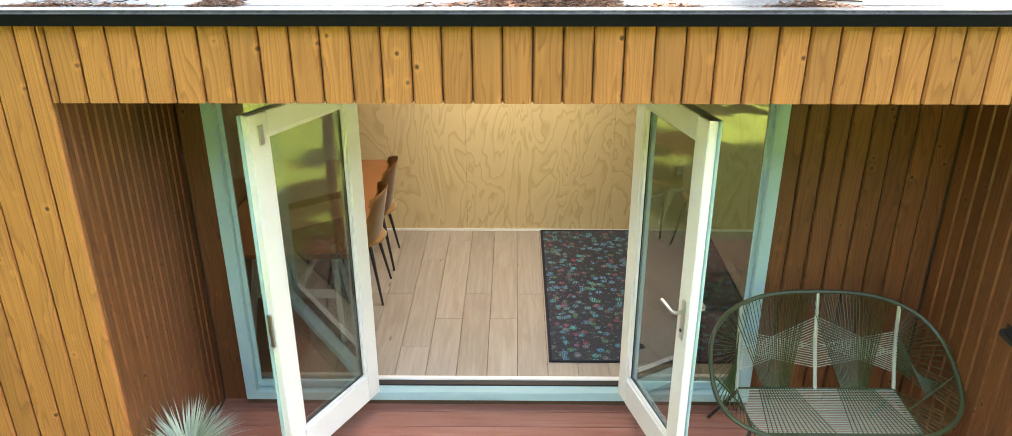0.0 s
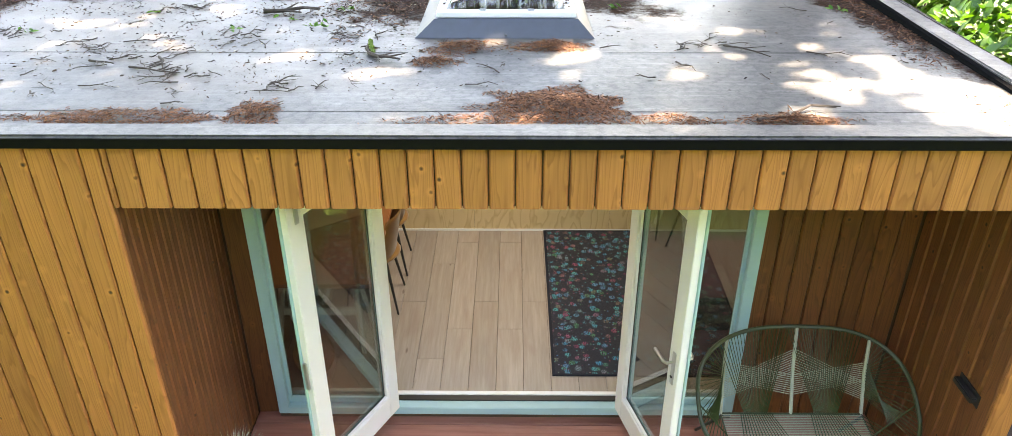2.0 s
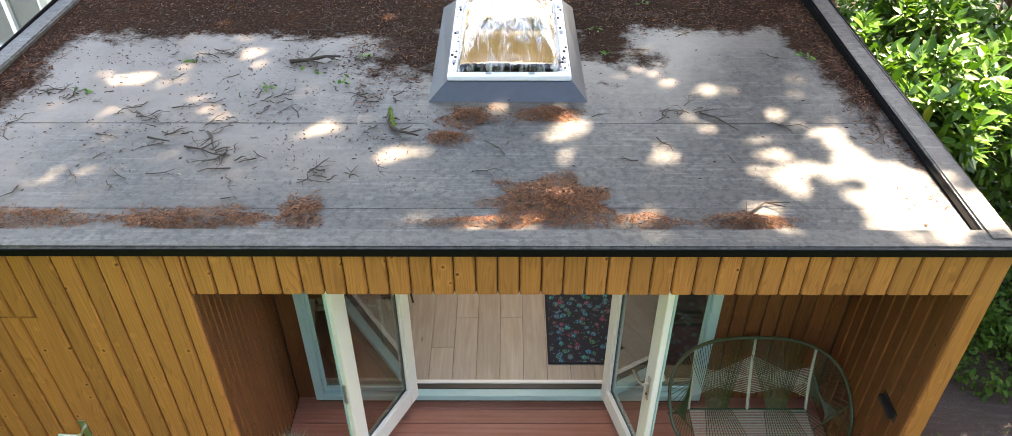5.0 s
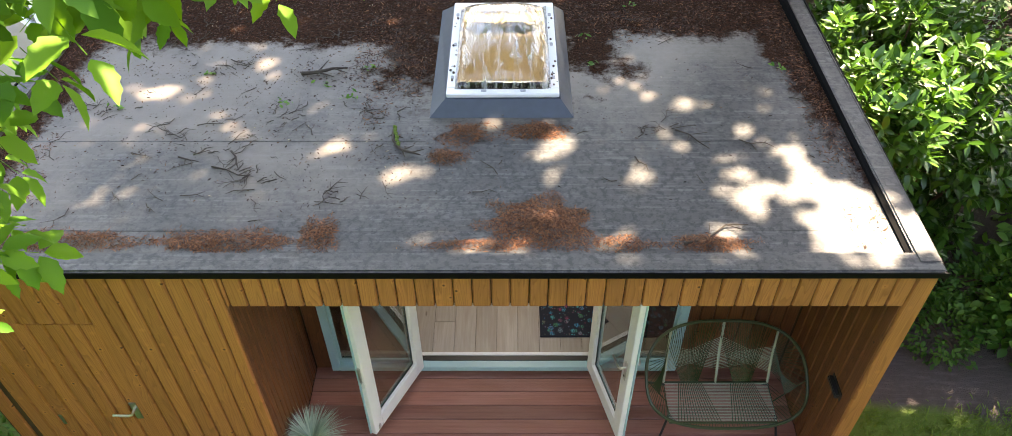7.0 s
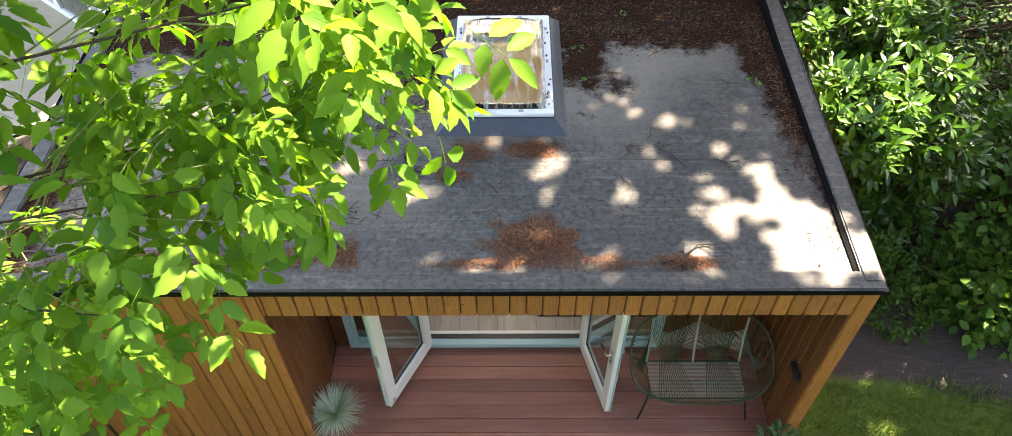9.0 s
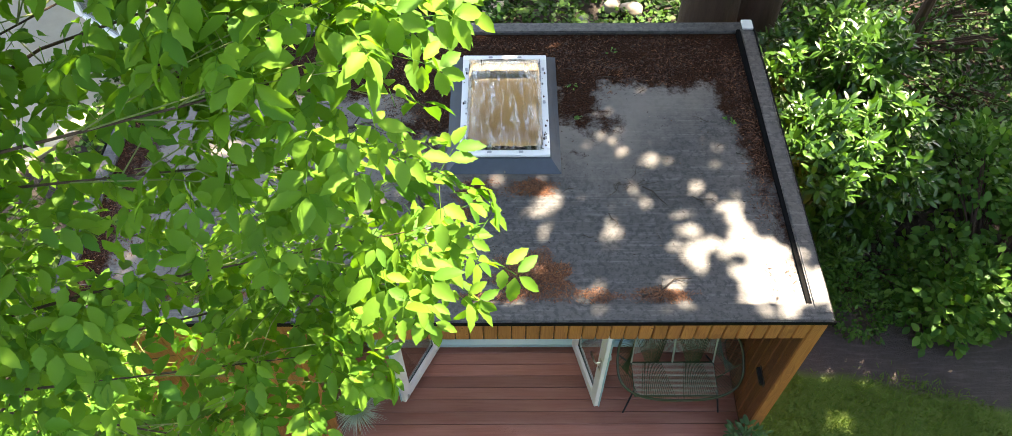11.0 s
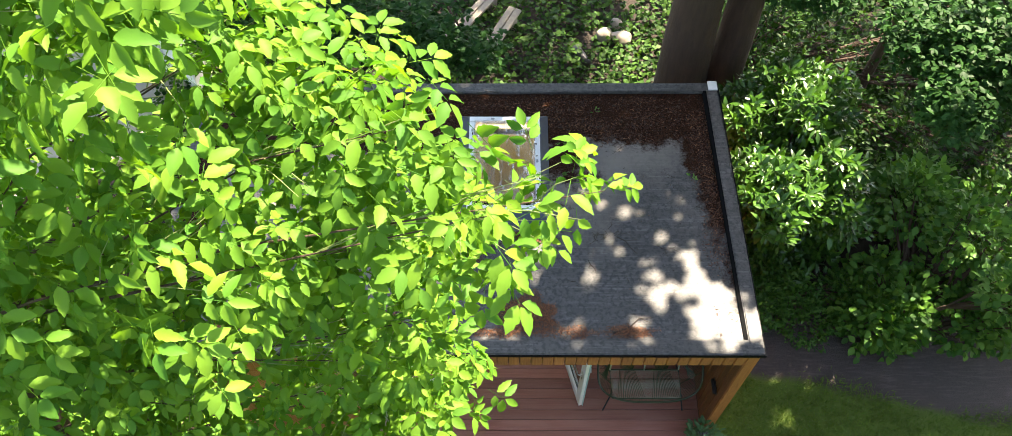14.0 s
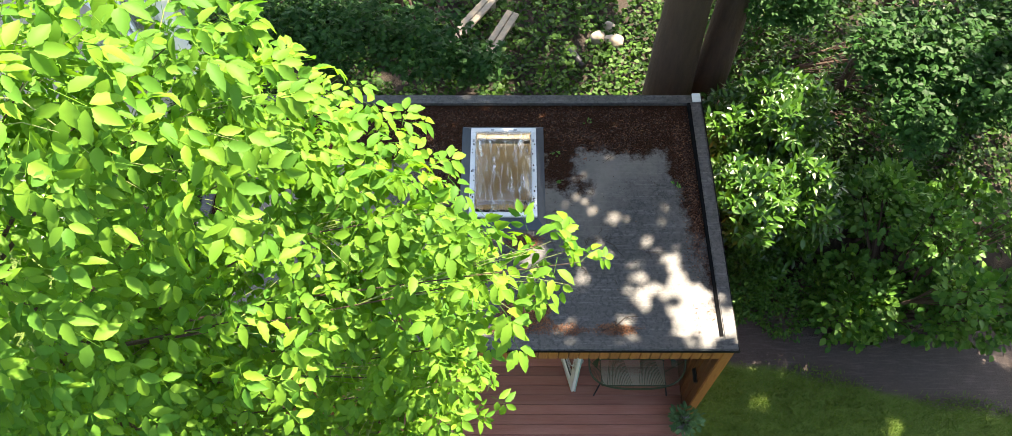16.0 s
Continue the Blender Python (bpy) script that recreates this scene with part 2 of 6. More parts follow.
def leafy(name, young, old, rough=0.42, trans=0.35, spec=0.3):
    """Leaf blades, each a little different, with light passing through."""
    n = Nodes(name)
    r = n.rnd(True)
    v = n.noise(n.place(), 1.6, 3)
    c = n.mix(r, old, young)
    c = n.mix(n.ramp(v, (0.35, 0), (0.7, 0.5)), c, tuple(q * 0.7 for q in old))
    fine = n.noise(n.place(), 160.0, 2)
    n.done(c, rough, fine, 0.001, 0.25, spec=spec)
    t = n.t
    tr = t.nodes.new("ShaderNodeBsdfTranslucent")
    tc = n.mix(1.0, c, (1.25, 1.3, 0.5), "MULTIPLY")
    t.links.new(tc, tr.inputs[0])
    mx = t.nodes.new("ShaderNodeMixShader")
    mx.inputs[0].default_value = trans
    t.links.new(n.bsdf.outputs[0], mx.inputs[1])
    t.links.new(tr.outputs[0], mx.inputs[2])
    t.links.new(mx.outputs[0], t.nodes["Material Output"].inputs[0])
    return n.m


MAPLE = leafy("young_maple_leaf", (0.172, 0.325, 0.032), (0.064, 0.196, 0.025), 0.55, 0.46, 0.18)
FIELDMAPLE = leafy("field_maple_leaf", (0.050, 0.14, 0.034), (0.015, 0.062, 0.014), 0.5, 0.3, 0.15)
LAUREL = leafy("laurel_leaf", (0.085, 0.21, 0.024), (0.019, 0.074, 0.010), 0.30, 0.22, 0.45)
HEDGELEAF = leafy("privet_leaf", (0.10, 0.22, 0.04), (0.03, 0.10, 0.018), 0.42, 0.25, 0.2)
BOXLEAF = leafy("small_hedge_leaf", (0.05, 0.12, 0.020), (0.012, 0.045, 0.008), 0.45, 0.2, 0.14)
BEECH = leafy("broad_shrub_leaf", (0.14, 0.29, 0.05), (0.035, 0.125, 0.02), 0.45, 0.3, 0.2)
DARKMAPLE = leafy("shade_maple_leaf", (0.045, 0.125, 0.026), (0.014, 0.052, 0.011), 0.5, 0.25, 0.12)
IVY = leafy("ground_ivy_leaf", (0.07, 0.155, 0.025), (0.012, 0.042, 0.008), 0.5, 0.25, 0.12)
GRASS = leafy("grass_blade", (0.15, 0.235, 0.034), (0.07, 0.15, 0.02), 0.5, 0.3)
SILVER = leafy("silver_grass", (0.78, 0.84, 0.74), (0.36, 0.48, 0.40), 0.5, 0.2)
POTLEAF = leafy("pot_plant_leaf", (0.12, 0.24, 0.10), (0.05, 0.13, 0.05), 0.4, 0.2)


def bark():
    n = Nodes("tree_bark")
    a = n.noise(n.place((18, 18, 3)), 1.0, 5, 0.65)
    c = n.mix(a, (0.028, 0.017, 0.011), (0.10, 0.058, 0.036))
    return n.done(c, 0.9, a, 0.02, 0.9)


BARK = bark()


def needle():
    n = Nodes("dry_needles")
    r = n.rnd(True)
    return n.done(n.ramp(r, (0, (0.030, 0.011, 0.005)), (0.5, (0.13, 0.044, 0.016)), (1, (0.30, 0.13, 0.055))), 0.8)


def scrap():
    n = Nodes("leaf_litter")
    r = n.rnd(True)
    return n.done(n.ramp(r, (0, (0.012, 0.006, 0.004)), (0.7, (0.055, 0.025, 0.014)), (0.955, (0.12, 0.062, 0.030)), (1, (0.36, 0.31, 0.20))), 0.8)


def drift():
    n = Nodes("rotting_needles")
    r = n.rnd(True)
    return n.done(n.ramp(r, (0, (0.014, 0.006, 0.004)), (0.6, (0.070, 0.026, 0.012)), (0.9, (0.16, 0.062, 0.024)), (1, (0.27, 0.13, 0.06))), 0.85)


NEEDLE, SCRAP, DRIFT = needle(), scrap(), drift()


def twig_mat():
    n = Nodes("dead_twig")
    a = n.noise(n.place(), 60.0, 3)
    return n.done(n.mix(a, (0.016, 0.011, 0.008), (0.070, 0.052, 0.037)), 0.85, a, 0.002, 0.6)


TWIG = twig_mat()
GREENTWIG = Nodes("young_shoot").done((0.16, 0.20, 0.06), 0.6)


def ground_mat():
    n = Nodes("garden_ground")
    p = n.place()
    x, y, z = n.split(p)
    warp = n.math("MULTIPLY", n.math("SUBTRACT", n.noise(p, 0.9, 4), 0.5), 1.0)
    # the lawn lies before a line that bends away from the house
    edge = n.math("ADD", n.math("SUBTRACT", 3.75, y), n.math("MULTIPLY", warp, 0.35))
    edge = n.math("ADD", edge, n.math("MULTIPLY", n.math("SUBTRACT", x, 3.5), -0.20))
    mask = n.ramp(edge, (0.0, 0), (0.12, 1))
    soil = n.mix(n.noise(p, 30.0, 5, 0.7), (0.036, 0.027, 0.023), (0.105, 0.082, 0.074))
    soil = n.mix(n.ramp(n.noise(n.place((4, 30, 1)), 1.0, 3), (0.5, 0), (0.7, 0.4)), soil, (0.16, 0.13, 0.12))
    turf = n.mix(n.noise(p, 55.0, 4, 0.7), (0.055, 0.11, 0.016), (0.15, 0.22, 0.03))
    turf = n.mix(n.ramp(n.noise(p, 1.3, 3), (0.4, 0), (0.75, 0.5)), turf, (0.13, 0.18, 0.035))
    # the soil is darker beyond a wavy line near y = 4.75
    dark_soil = n.mix(n.noise(p, 45.0, 5, 0.75), (0.012, 0.009, 0.006), (0.048, 0.035, 0.024))
    c = n.mix(n.ramp(n.math("ADD", n.math("SUBTRACT", y, 4.75), warp), (0.0, 0), (0.25, 1)), soil, dark_soil)
    c = n.mix(mask, c, turf)
    return n.done(c, 0.95, n.noise(p, 70.0, 4), 0.02, 0.8)


GROUND = ground_mat()


def plain(name, c1, c2, scale=20.0, rough=0.6, depth=0.002, **more):
    n = Nodes(name)
    a = n.noise(n.coords(), scale, 4)
    return n.done(n.mix(a, c1, c2), rough, a, depth, 0.5, **more)


TABLEWOOD = plain("oiled_table_wood", (0.36, 0.14, 0.05), (0.26, 0.095, 0.035), 8.0, 0.3)
VELVET = plain("ochre_velvet", (0.34, 0.17, 0.03), (0.22, 0.10, 0.02), 14.0, 0.8, Sheen_Weight=0.5)
TRESTLE = paint("white_table_paint", (0.72, 0.73, 0.71), 0.4)
RATTAN = plain("rattan", (0.50, 0.33, 0.13), (0.34, 0.20, 0.07), 60.0, 0.55)
STONE = plain("pale_stone", (0.36, 0.31, 0.25), (0.23, 0.19, 0.15), 9.0, 0.85, 0.01)
TERRACOTTA = plain("ochre_pot", (0.36, 0.25, 0.09), (0.25, 0.16, 0.055), 12.0, 0.5)
GREYPOT = plain("grey_pot", (0.30, 0.31, 0.31), (0.18, 0.19, 0.19), 12.0, 0.6)
CREAM = plain("cream_pot", (0.62, 0.60, 0.54), (0.5, 0.48, 0.42), 10.0, 0.5)
OLDWOOD = plain("weathered_plank", (0.34, 0.29, 0.22), (0.18, 0.15, 0.11), 16.0, 0.85)
PAVING = plain("sandy_paving", (0.46, 0.40, 0.30), (0.34, 0.29, 0.21), 5.0, 0.85)
GREENSTEEL = plain("olive_steel", (0.055, 0.072, 0.030), (0.042, 0.056, 0.022), 20.0, 0.38)
GREENCORD = plain("olive_cord", (0.048, 0.074, 0.020), (0.034, 0.054, 0.014), 50.0, 0.45)
CREAMCORD = plain("sage_cord", (0.44, 0.45, 0.32), (0.34, 0.36, 0.25), 50.0, 0.45)
PLASTER = plain("white_plaster", (0.75, 0.74, 0.70), (0.68, 0.67, 0.63), 6.0, 0.8)


# ---- building blocks ----
def mesh_of(name, verts, faces, material, smooth=False):
    me = bpy.data.meshes.new(name)
    me.from_pydata(verts, [], faces)
    me.materials.append(material)
    if smooth:
        me.shade_smooth()
    me.update()
    return me


def part(name, bm, material, parent=None, label="", smooth=False):
    """Links a bmesh as one mesh object, under a thing or a part if one is given."""
    me = bpy.data.meshes.new(name)
    bmesh.ops.recalc_face_normals(bm, faces=bm.faces)
    bm.to_mesh(me)
    bm.free()
    me.materials.append(material)
    if smooth:
        me.shade_smooth()
    ob = new(name, me)
    if parent is not None:
        ob.parent = parent
    return tagged(ob, label)


def piece(name, me, parent, m):
    """An object of its own on a shared mesh."""
    ob = new(name, me)
    ob.parent = parent
    ob.matrix_basis = m
    return ob


def thing(name, label, category, group="", kind=""):
    return tagged(new(name), label, category, group, kind)


def box(bm, lo, hi, bevel=0.0, m=None):
    vs = [bm.verts.new((x, y, z)) for x in (lo[0], hi[0]) for y in (lo[1], hi[1]) for z in (lo[2], hi[2])]
    fs = [bm.faces.new([vs[i] for i in f]) for f in ((0, 1, 3, 2), (4, 6, 7, 5), (0, 4, 5, 1), (2, 3, 7, 6), (0, 2, 6, 4), (1, 5, 7, 3))]
    if bevel:
        es = list({e for f in fs for e in f.edges})
        out = bmesh.ops.bevel(bm, geom=es, offset=bevel, segments=2, affect="EDGES")
        vs = list({v for f in out["faces"] for v in f.verts} | {v for v in vs if v.is_valid})
    if m is not None:
        bmesh.ops.transform(bm, matrix=m, verts=vs)
    return bm


def boxed(lo, hi, bevel=0.0, m=None):
    return box(bmesh.new(), lo, hi, bevel, m)


def tube(bm, pts, r, sides=6, closed=False):
    """A round bar along points; r is one radius or one for each point."""
    pts = [Vector(p) for p in pts]
    n = len(pts)
    rings = []
    up = Vector((0.13, 0.21, 0.97))
    for i, p in enumerate(pts):
        a = pts[(i - 1) % n] if closed or i else p
        b = pts[(i + 1) % n] if closed or i < n - 1 else p
        d = (b - a).normalized()
        u = d.cross(up)
        if u.length < 1e-3:
            u = d.cross(Vector((1, 0, 0)))
        u.normalize()
        v = d.cross(u)
        rr = r[i] if isinstance(r, (list, tuple)) else r
        rings.append([bm.verts.new(p + rr * (math.cos(k * math.tau / sides) * u + math.sin(k * math.tau / sides) * v)) for k in range(sides)])
    for i in range(n if closed else n - 1):
        a, b = rings[i], rings[(i + 1) % n]
        for k in range(sides):
            bm.faces.new((a[k], a[(k + 1) % sides], b[(k + 1) % sides], b[k]))
    if not closed:
        bm.faces.new(rings[0][::-1])
        bm.faces.new(rings[-1])
    return bm


def lathe(bm, profile, centre=(0, 0, 0), sides=24):
    rings = []
    for r, z in profile:
        rings.append([bm.verts.new((centre[0] + r * math.cos(k * math.tau / sides), centre[1] + r * math.sin(k * math.tau / sides), centre[2] + z)) for k in range(sides)])
    for a, b in zip(rings, rings[1:]):
        for k in range(sides):
            bm.faces.new((a[k], a[(k + 1) % sides], b[(k + 1) % sides], b[k]))
    bm.faces.new(rings[0][::-1])
    bm.faces.new(rings[-1])
    return bm


# ---- ground ----
GZ = -0.12
bm = bmesh.new()
gx = [-400, -80, -30] + [-12 + i * 0.5 for i in range(49)] + [30, 80, 400]
gy = [-400, -80, -30] + [-10 + i * 0.5 for i in range(49)] + [30, 80, 400]
grid = [[bm.verts.new((x, y, GZ + (0.05 * (noise.noise((x * 0.5, y * 0.5, 0))) if abs(x) < 13 and abs(y) < 15 and not (-4 < x < 3 and 1 < y < 7) else -0.02))) for y in gy] for x in gx]
for i in range(len(gx) - 1):
    for j in range(len(gy) - 1):
        bm.faces.new((grid[i][j], grid[i + 1][j], grid[i + 1][j + 1], grid[i][j + 1]))
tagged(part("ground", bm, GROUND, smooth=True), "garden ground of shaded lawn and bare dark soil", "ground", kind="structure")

# ---- garden house: the shell ----
X0, X1, Y0, Y1 = -3.45, 2.705, 2.97, 6.455
RX0, RX1, RY = -1.50, 2.58, 4.02          # the recess: its sides and its back
FX0, FX1, FY = -1.34, 1.66, 4.0           # the glazed front: its frame
SOFFIT, FLOOR = 2.15, 0.10
BT = 0.020                                # thickness of the boards


def roof_z(y):
    return 2.465 - 0.0167 * (y - 3.0)


def structure(name, boxes, material, label, category, bevel=0.0):
    b = bmesh.new()
    for lo, hi in boxes:
        box(b, lo, hi, bevel)
    return tagged(part(name, b, material), label, category, kind="structure")


DARKWOOD = plain("sarking_board", (0.10, 0.06, 0.03), (0.06, 0.035, 0.02), 8.0, 0.8)
wall_front = structure("wall_front", [((X0 + 0.03, Y0 + BT + 0.002, GZ), (RX0 - BT - 0.002, Y0 + 0.11, 2.40)), ((RX0 - BT - 0.002, Y0 + BT + 0.002, SOFFIT + 0.003), (X1 - 0.03, Y0 + 0.11, 2.42)), ((RX1 + BT + 0.002, Y0 + BT + 0.002, GZ), (X1 - 0.03, Y0 + 0.11, SOFFIT + 0.02))], DARKWOOD, "front wall clad in upright golden-brown stained boards", "wall")
wall_recess_left = structure("wall_recess_left", [((RX0 - 0.10, Y0 + 0.112, GZ), (RX0 - BT - 0.002, RY + 0.10, SOFFIT + 0.1))], DARKWOOD, "porch side wall of upright brown stained boards", "wall")
wall_recess_back = structure("wall_recess_back", [((RX0 - BT, RY + BT, GZ), (FX0, RY + 0.10, SOFFIT + 0.1)), ((FX1, RY + BT, GZ), (RX1 + BT, RY + 0.10, SOFFIT + 0.1)), ((FX0, RY + BT, 2.08), (FX1, RY + 0.10, SOFFIT + 0.1))], DARKWOOD, "porch back wall of upright brown stained boards", "wall")
wall_right = structure("wall_right", [((RX1 + BT + 0.002, Y0 + 0.112, GZ), (X1 - 0.025, Y1 - 0.03, 2.38))], DARKWOOD, "side wall of upright brown stained boards", "wall")
wall_left = structure("wall_left", [((X0 + 0.03, Y0 + 0.112, GZ), (X0 + 0.12, Y1 - 0.03, 2.38))], DARKWOOD, "side wall of dark boards beside the shed", "wall")
wall_back = structure("wall_back", [((X0 + 0.122, 6.30, GZ), (RX1, Y1 - 0.03, 2.38))], DARKWOOD, "rear wall of dark boards", "wall")
structure("wall_storage", [((X0 + 0.122, RY + 0.102, GZ), (RX0 - 0.102, RY + 0.18, 2.28))], PLASTER, "inner partition wall of the storage room", "wall")

# roof deck with the opening for the roof light
SK = (-0.236, 0.568, 4.56, 5.835)         # the white frame of the roof light
sx0, sx1, sy0, sy1 = SK[0] + 0.06, SK[1] - 0.06, SK[2] + 0.06, SK[3] - 0.06
xs = [X0 + 0.06, sx0, sx1, X1 - 0.06]
ys = [Y0 + 0.06, sy0, sy1, Y1 - 0.06]


def slab(name, z_top, z_low, material, label, category):
    b = bmesh.new()
    top = [[b.verts.new((x, y, z_top(y))) for y in ys] for x in xs]
    low = [[b.verts.new((x, y, z_low)) for y in ys] for x in xs]
    for i in range(3):
        for j in range(3):
            if (i, j) == (1, 1):
                continue
            b.faces.new((top[i][j], top[i + 1][j], top[i + 1][j + 1], top[i][j + 1]))
            b.faces.new((low[i][j], low[i][j + 1], low[i + 1][j + 1], low[i + 1][j]))
    ring = [(1, 1), (2, 1), (2, 2), (1, 2)]
    rim = [(0, 0), (1, 0), (2, 0), (3, 0), (3, 1), (3, 2), (3, 3), (2, 3), (1, 3), (0, 3), (0, 2), (0, 1)]
    for loop in (ring, rim):
        for (a, c), (d, e) in zip(loop, loop[1:] + loop[:1]):
            b.faces.new((top[a][c], top[d][e], low[d][e], low[a][c]))
    return tagged(part(name, b, material), label, category, kind="structure")


roof = slab("roof", roof_z, 2.385, EPDM, "flat grey rubber roof littered with needles and twigs", "roof")
ceiling = slab("ceiling", lambda y: 2.383, 2.30, PLASTER, "plain white ceiling with an opening for the roof light", "ceiling")
structure("porch_ceiling", [((RX0, Y0 + 0.112, SOFFIT + 0.0), (RX1, RY + 0.018, SOFFIT + 0.02))], DARKWOOD, "boarded porch ceiling in brown wood", "ceiling")


# upstands round the roof, folded rubber over timber
def upstand(name, lo, hi, slope, label):
    b = bmesh.new()
    box(b, lo, hi)
    for v in b.verts:
        if v.co.z > 2.47:
            v.co.z = (2.50 - 0.0167 * (v.co.y - 3.0)) - (0.012 if slope(v.co) else 0)
    bmesh.ops.bevel(b, geom=list(b.edges), offset=0.012, segments=3, affect="EDGES")
    return tagged(part(name, b, UPSTAND, smooth=False), label, "roof edge", kind="structure")


upstand("roof_edge_front", (X0 + 0.002, Y0 - 0.032, 2.4595), (X1 - 0.002, 3.105, 2.50), lambda c: c.y > 3.05, "low front roof edge folded in grey rubber")
upstand("roof_edge_right", (2.562, 3.0, 2.462), (X1 - 0.002, 6.30, 2.50), lambda c: False, "raised roof edge covered in grey rubber")
upstand("roof_edge_left", (X0 + 0.002, 3.107, 2.40), (X0 + 0.145, 6.30, 2.50), lambda c: False, "raised roof edge covered in grey rubber")
upstand("roof_edge_back", (X0 + 0.002, 6.302, 2.38), (X1 - 0.002, Y1, 2.50), lambda c: False, "raised rear roof edge covered in grey rubber")
structure("roof_trim", [((X0 - 0.012, Y0 - 0.040, 2.446), (X1 + 0.012, Y0 - 0.033, 2.488)), ((X1 + 0.002, Y0 - 0.029, 2.402), (X1 + 0.012, Y1 + 0.01, 2.470)), ((X0 - 0.012, Y0 - 0.029, 2.402), (X0 - 0.002, Y1 + 0.01, 2.470)), ((X0 - 0.012, Y0 - 0.0325, 2.455), (X1 + 0.012, Y0 - 0.002, 2.459))], BLACKTRIM, "black metal drip trim along the roof edge", "trim")
# added flat black strip for the dark line inside the right edge
structure("roof_edge_strip", [((2.526, 3.107, 2.40), (2.5605, 6.298, 2.474))], Nodes("matt_black").done((0.008, 0.008, 0.008), 0.95, spec=0.0), "flat black strip added at the foot of the roof edge", "trim")
capb = boxed((2.60, 6.33, 2.44), (2.712, 6.465, 2.462), 0.004)
tagged(part("edge_corner", capb, PLASTER), "white corner cap of the roof edge", "trim", kind="structure")

# ---- glazed front ----
window = thing("window_front", "wide mint-green timber window front with two fixed panes", "window", kind="structure")
HL, HR = -0.555, 0.905                    # where the two leaves hang
FT = 2.07
for name, lo, hi in (("frame_post", (FX0, FY - 0.045, 0.045), (FX0 + 0.065, FY + 0.07, FT)), ("frame_post", (FX1 - 0.065, FY - 0.045, 0.045), (FX1, FY + 0.07, FT)),
                     ("frame_post", (HL - 0.075, FY - 0.03, 0.105), (HL - 0.01, FY + 0.07, FT - 0.06)), ("frame_post", (HR + 0.01, FY - 0.03, 0.105), (HR + 0.075, FY + 0.07, FT - 0.06)),
                     ("frame_head", (FX0 + 0.065, FY - 0.045, FT - 0.06), (FX1 - 0.065, FY + 0.07, FT)), ("threshold", (FX0 + 0.065, FY - 0.046, 0.045), (FX1 - 0.065, FY + 0.07, 0.103))):
    part(name, boxed(lo, hi, 0.004), MINT, window, "mint-green painted timber")
for a, b in ((FX0 + 0.065, HL - 0.075), (HR + 0.075, FX1 - 0.065)):
    pane = part("pane", boxed((a + 0.02, FY + 0.014, 0.150), (b - 0.02, FY + 0.020, FT - 0.082)), SUNGLASS, window, "slightly tinted window glass")
    pane.visible_shadow = False
    bead = bmesh.new()
    for lo, hi in (((a, FY + 0.0, 0.104), (b, FY + 0.034, 0.152)), ((a, FY, FT - 0.084), (b, FY + 0.034, FT - 0.061)), ((a, FY, 0.152), (a + 0.022, FY + 0.034, FT - 0.084)), ((b - 0.022, FY, 0.152), (b, FY + 0.034, FT - 0.084))):
        box(bead, lo, hi, 0.003)
    part("glazing_bead", bead, MINT, window)
    part("inner_sill", boxed((a, FY + 0.072, FLOOR + 0.002), (b, FY + 0.105, 0.145), 0.003), WHITE, window, "white inner sill")
part("sill_strip", boxed((HL - 0.06, FY + 0.072, FLOOR - 0.01), (HR + 0.06, FY + 0.105, 0.120), 0.003), WHITE, window, "white threshold strip")
part("seal_strip", boxed((HL - 0.009, FY + 0.022, 0.1032), (HR + 0.009, FY + 0.0715, 0.112), 0.002), DARKSTEEL, window, "black rubber seal")
part("packing", boxed((FX0, FY - 0.02, 0.002), (FX1, FY + 0.07, 0.044)), DARKWOOD, window)


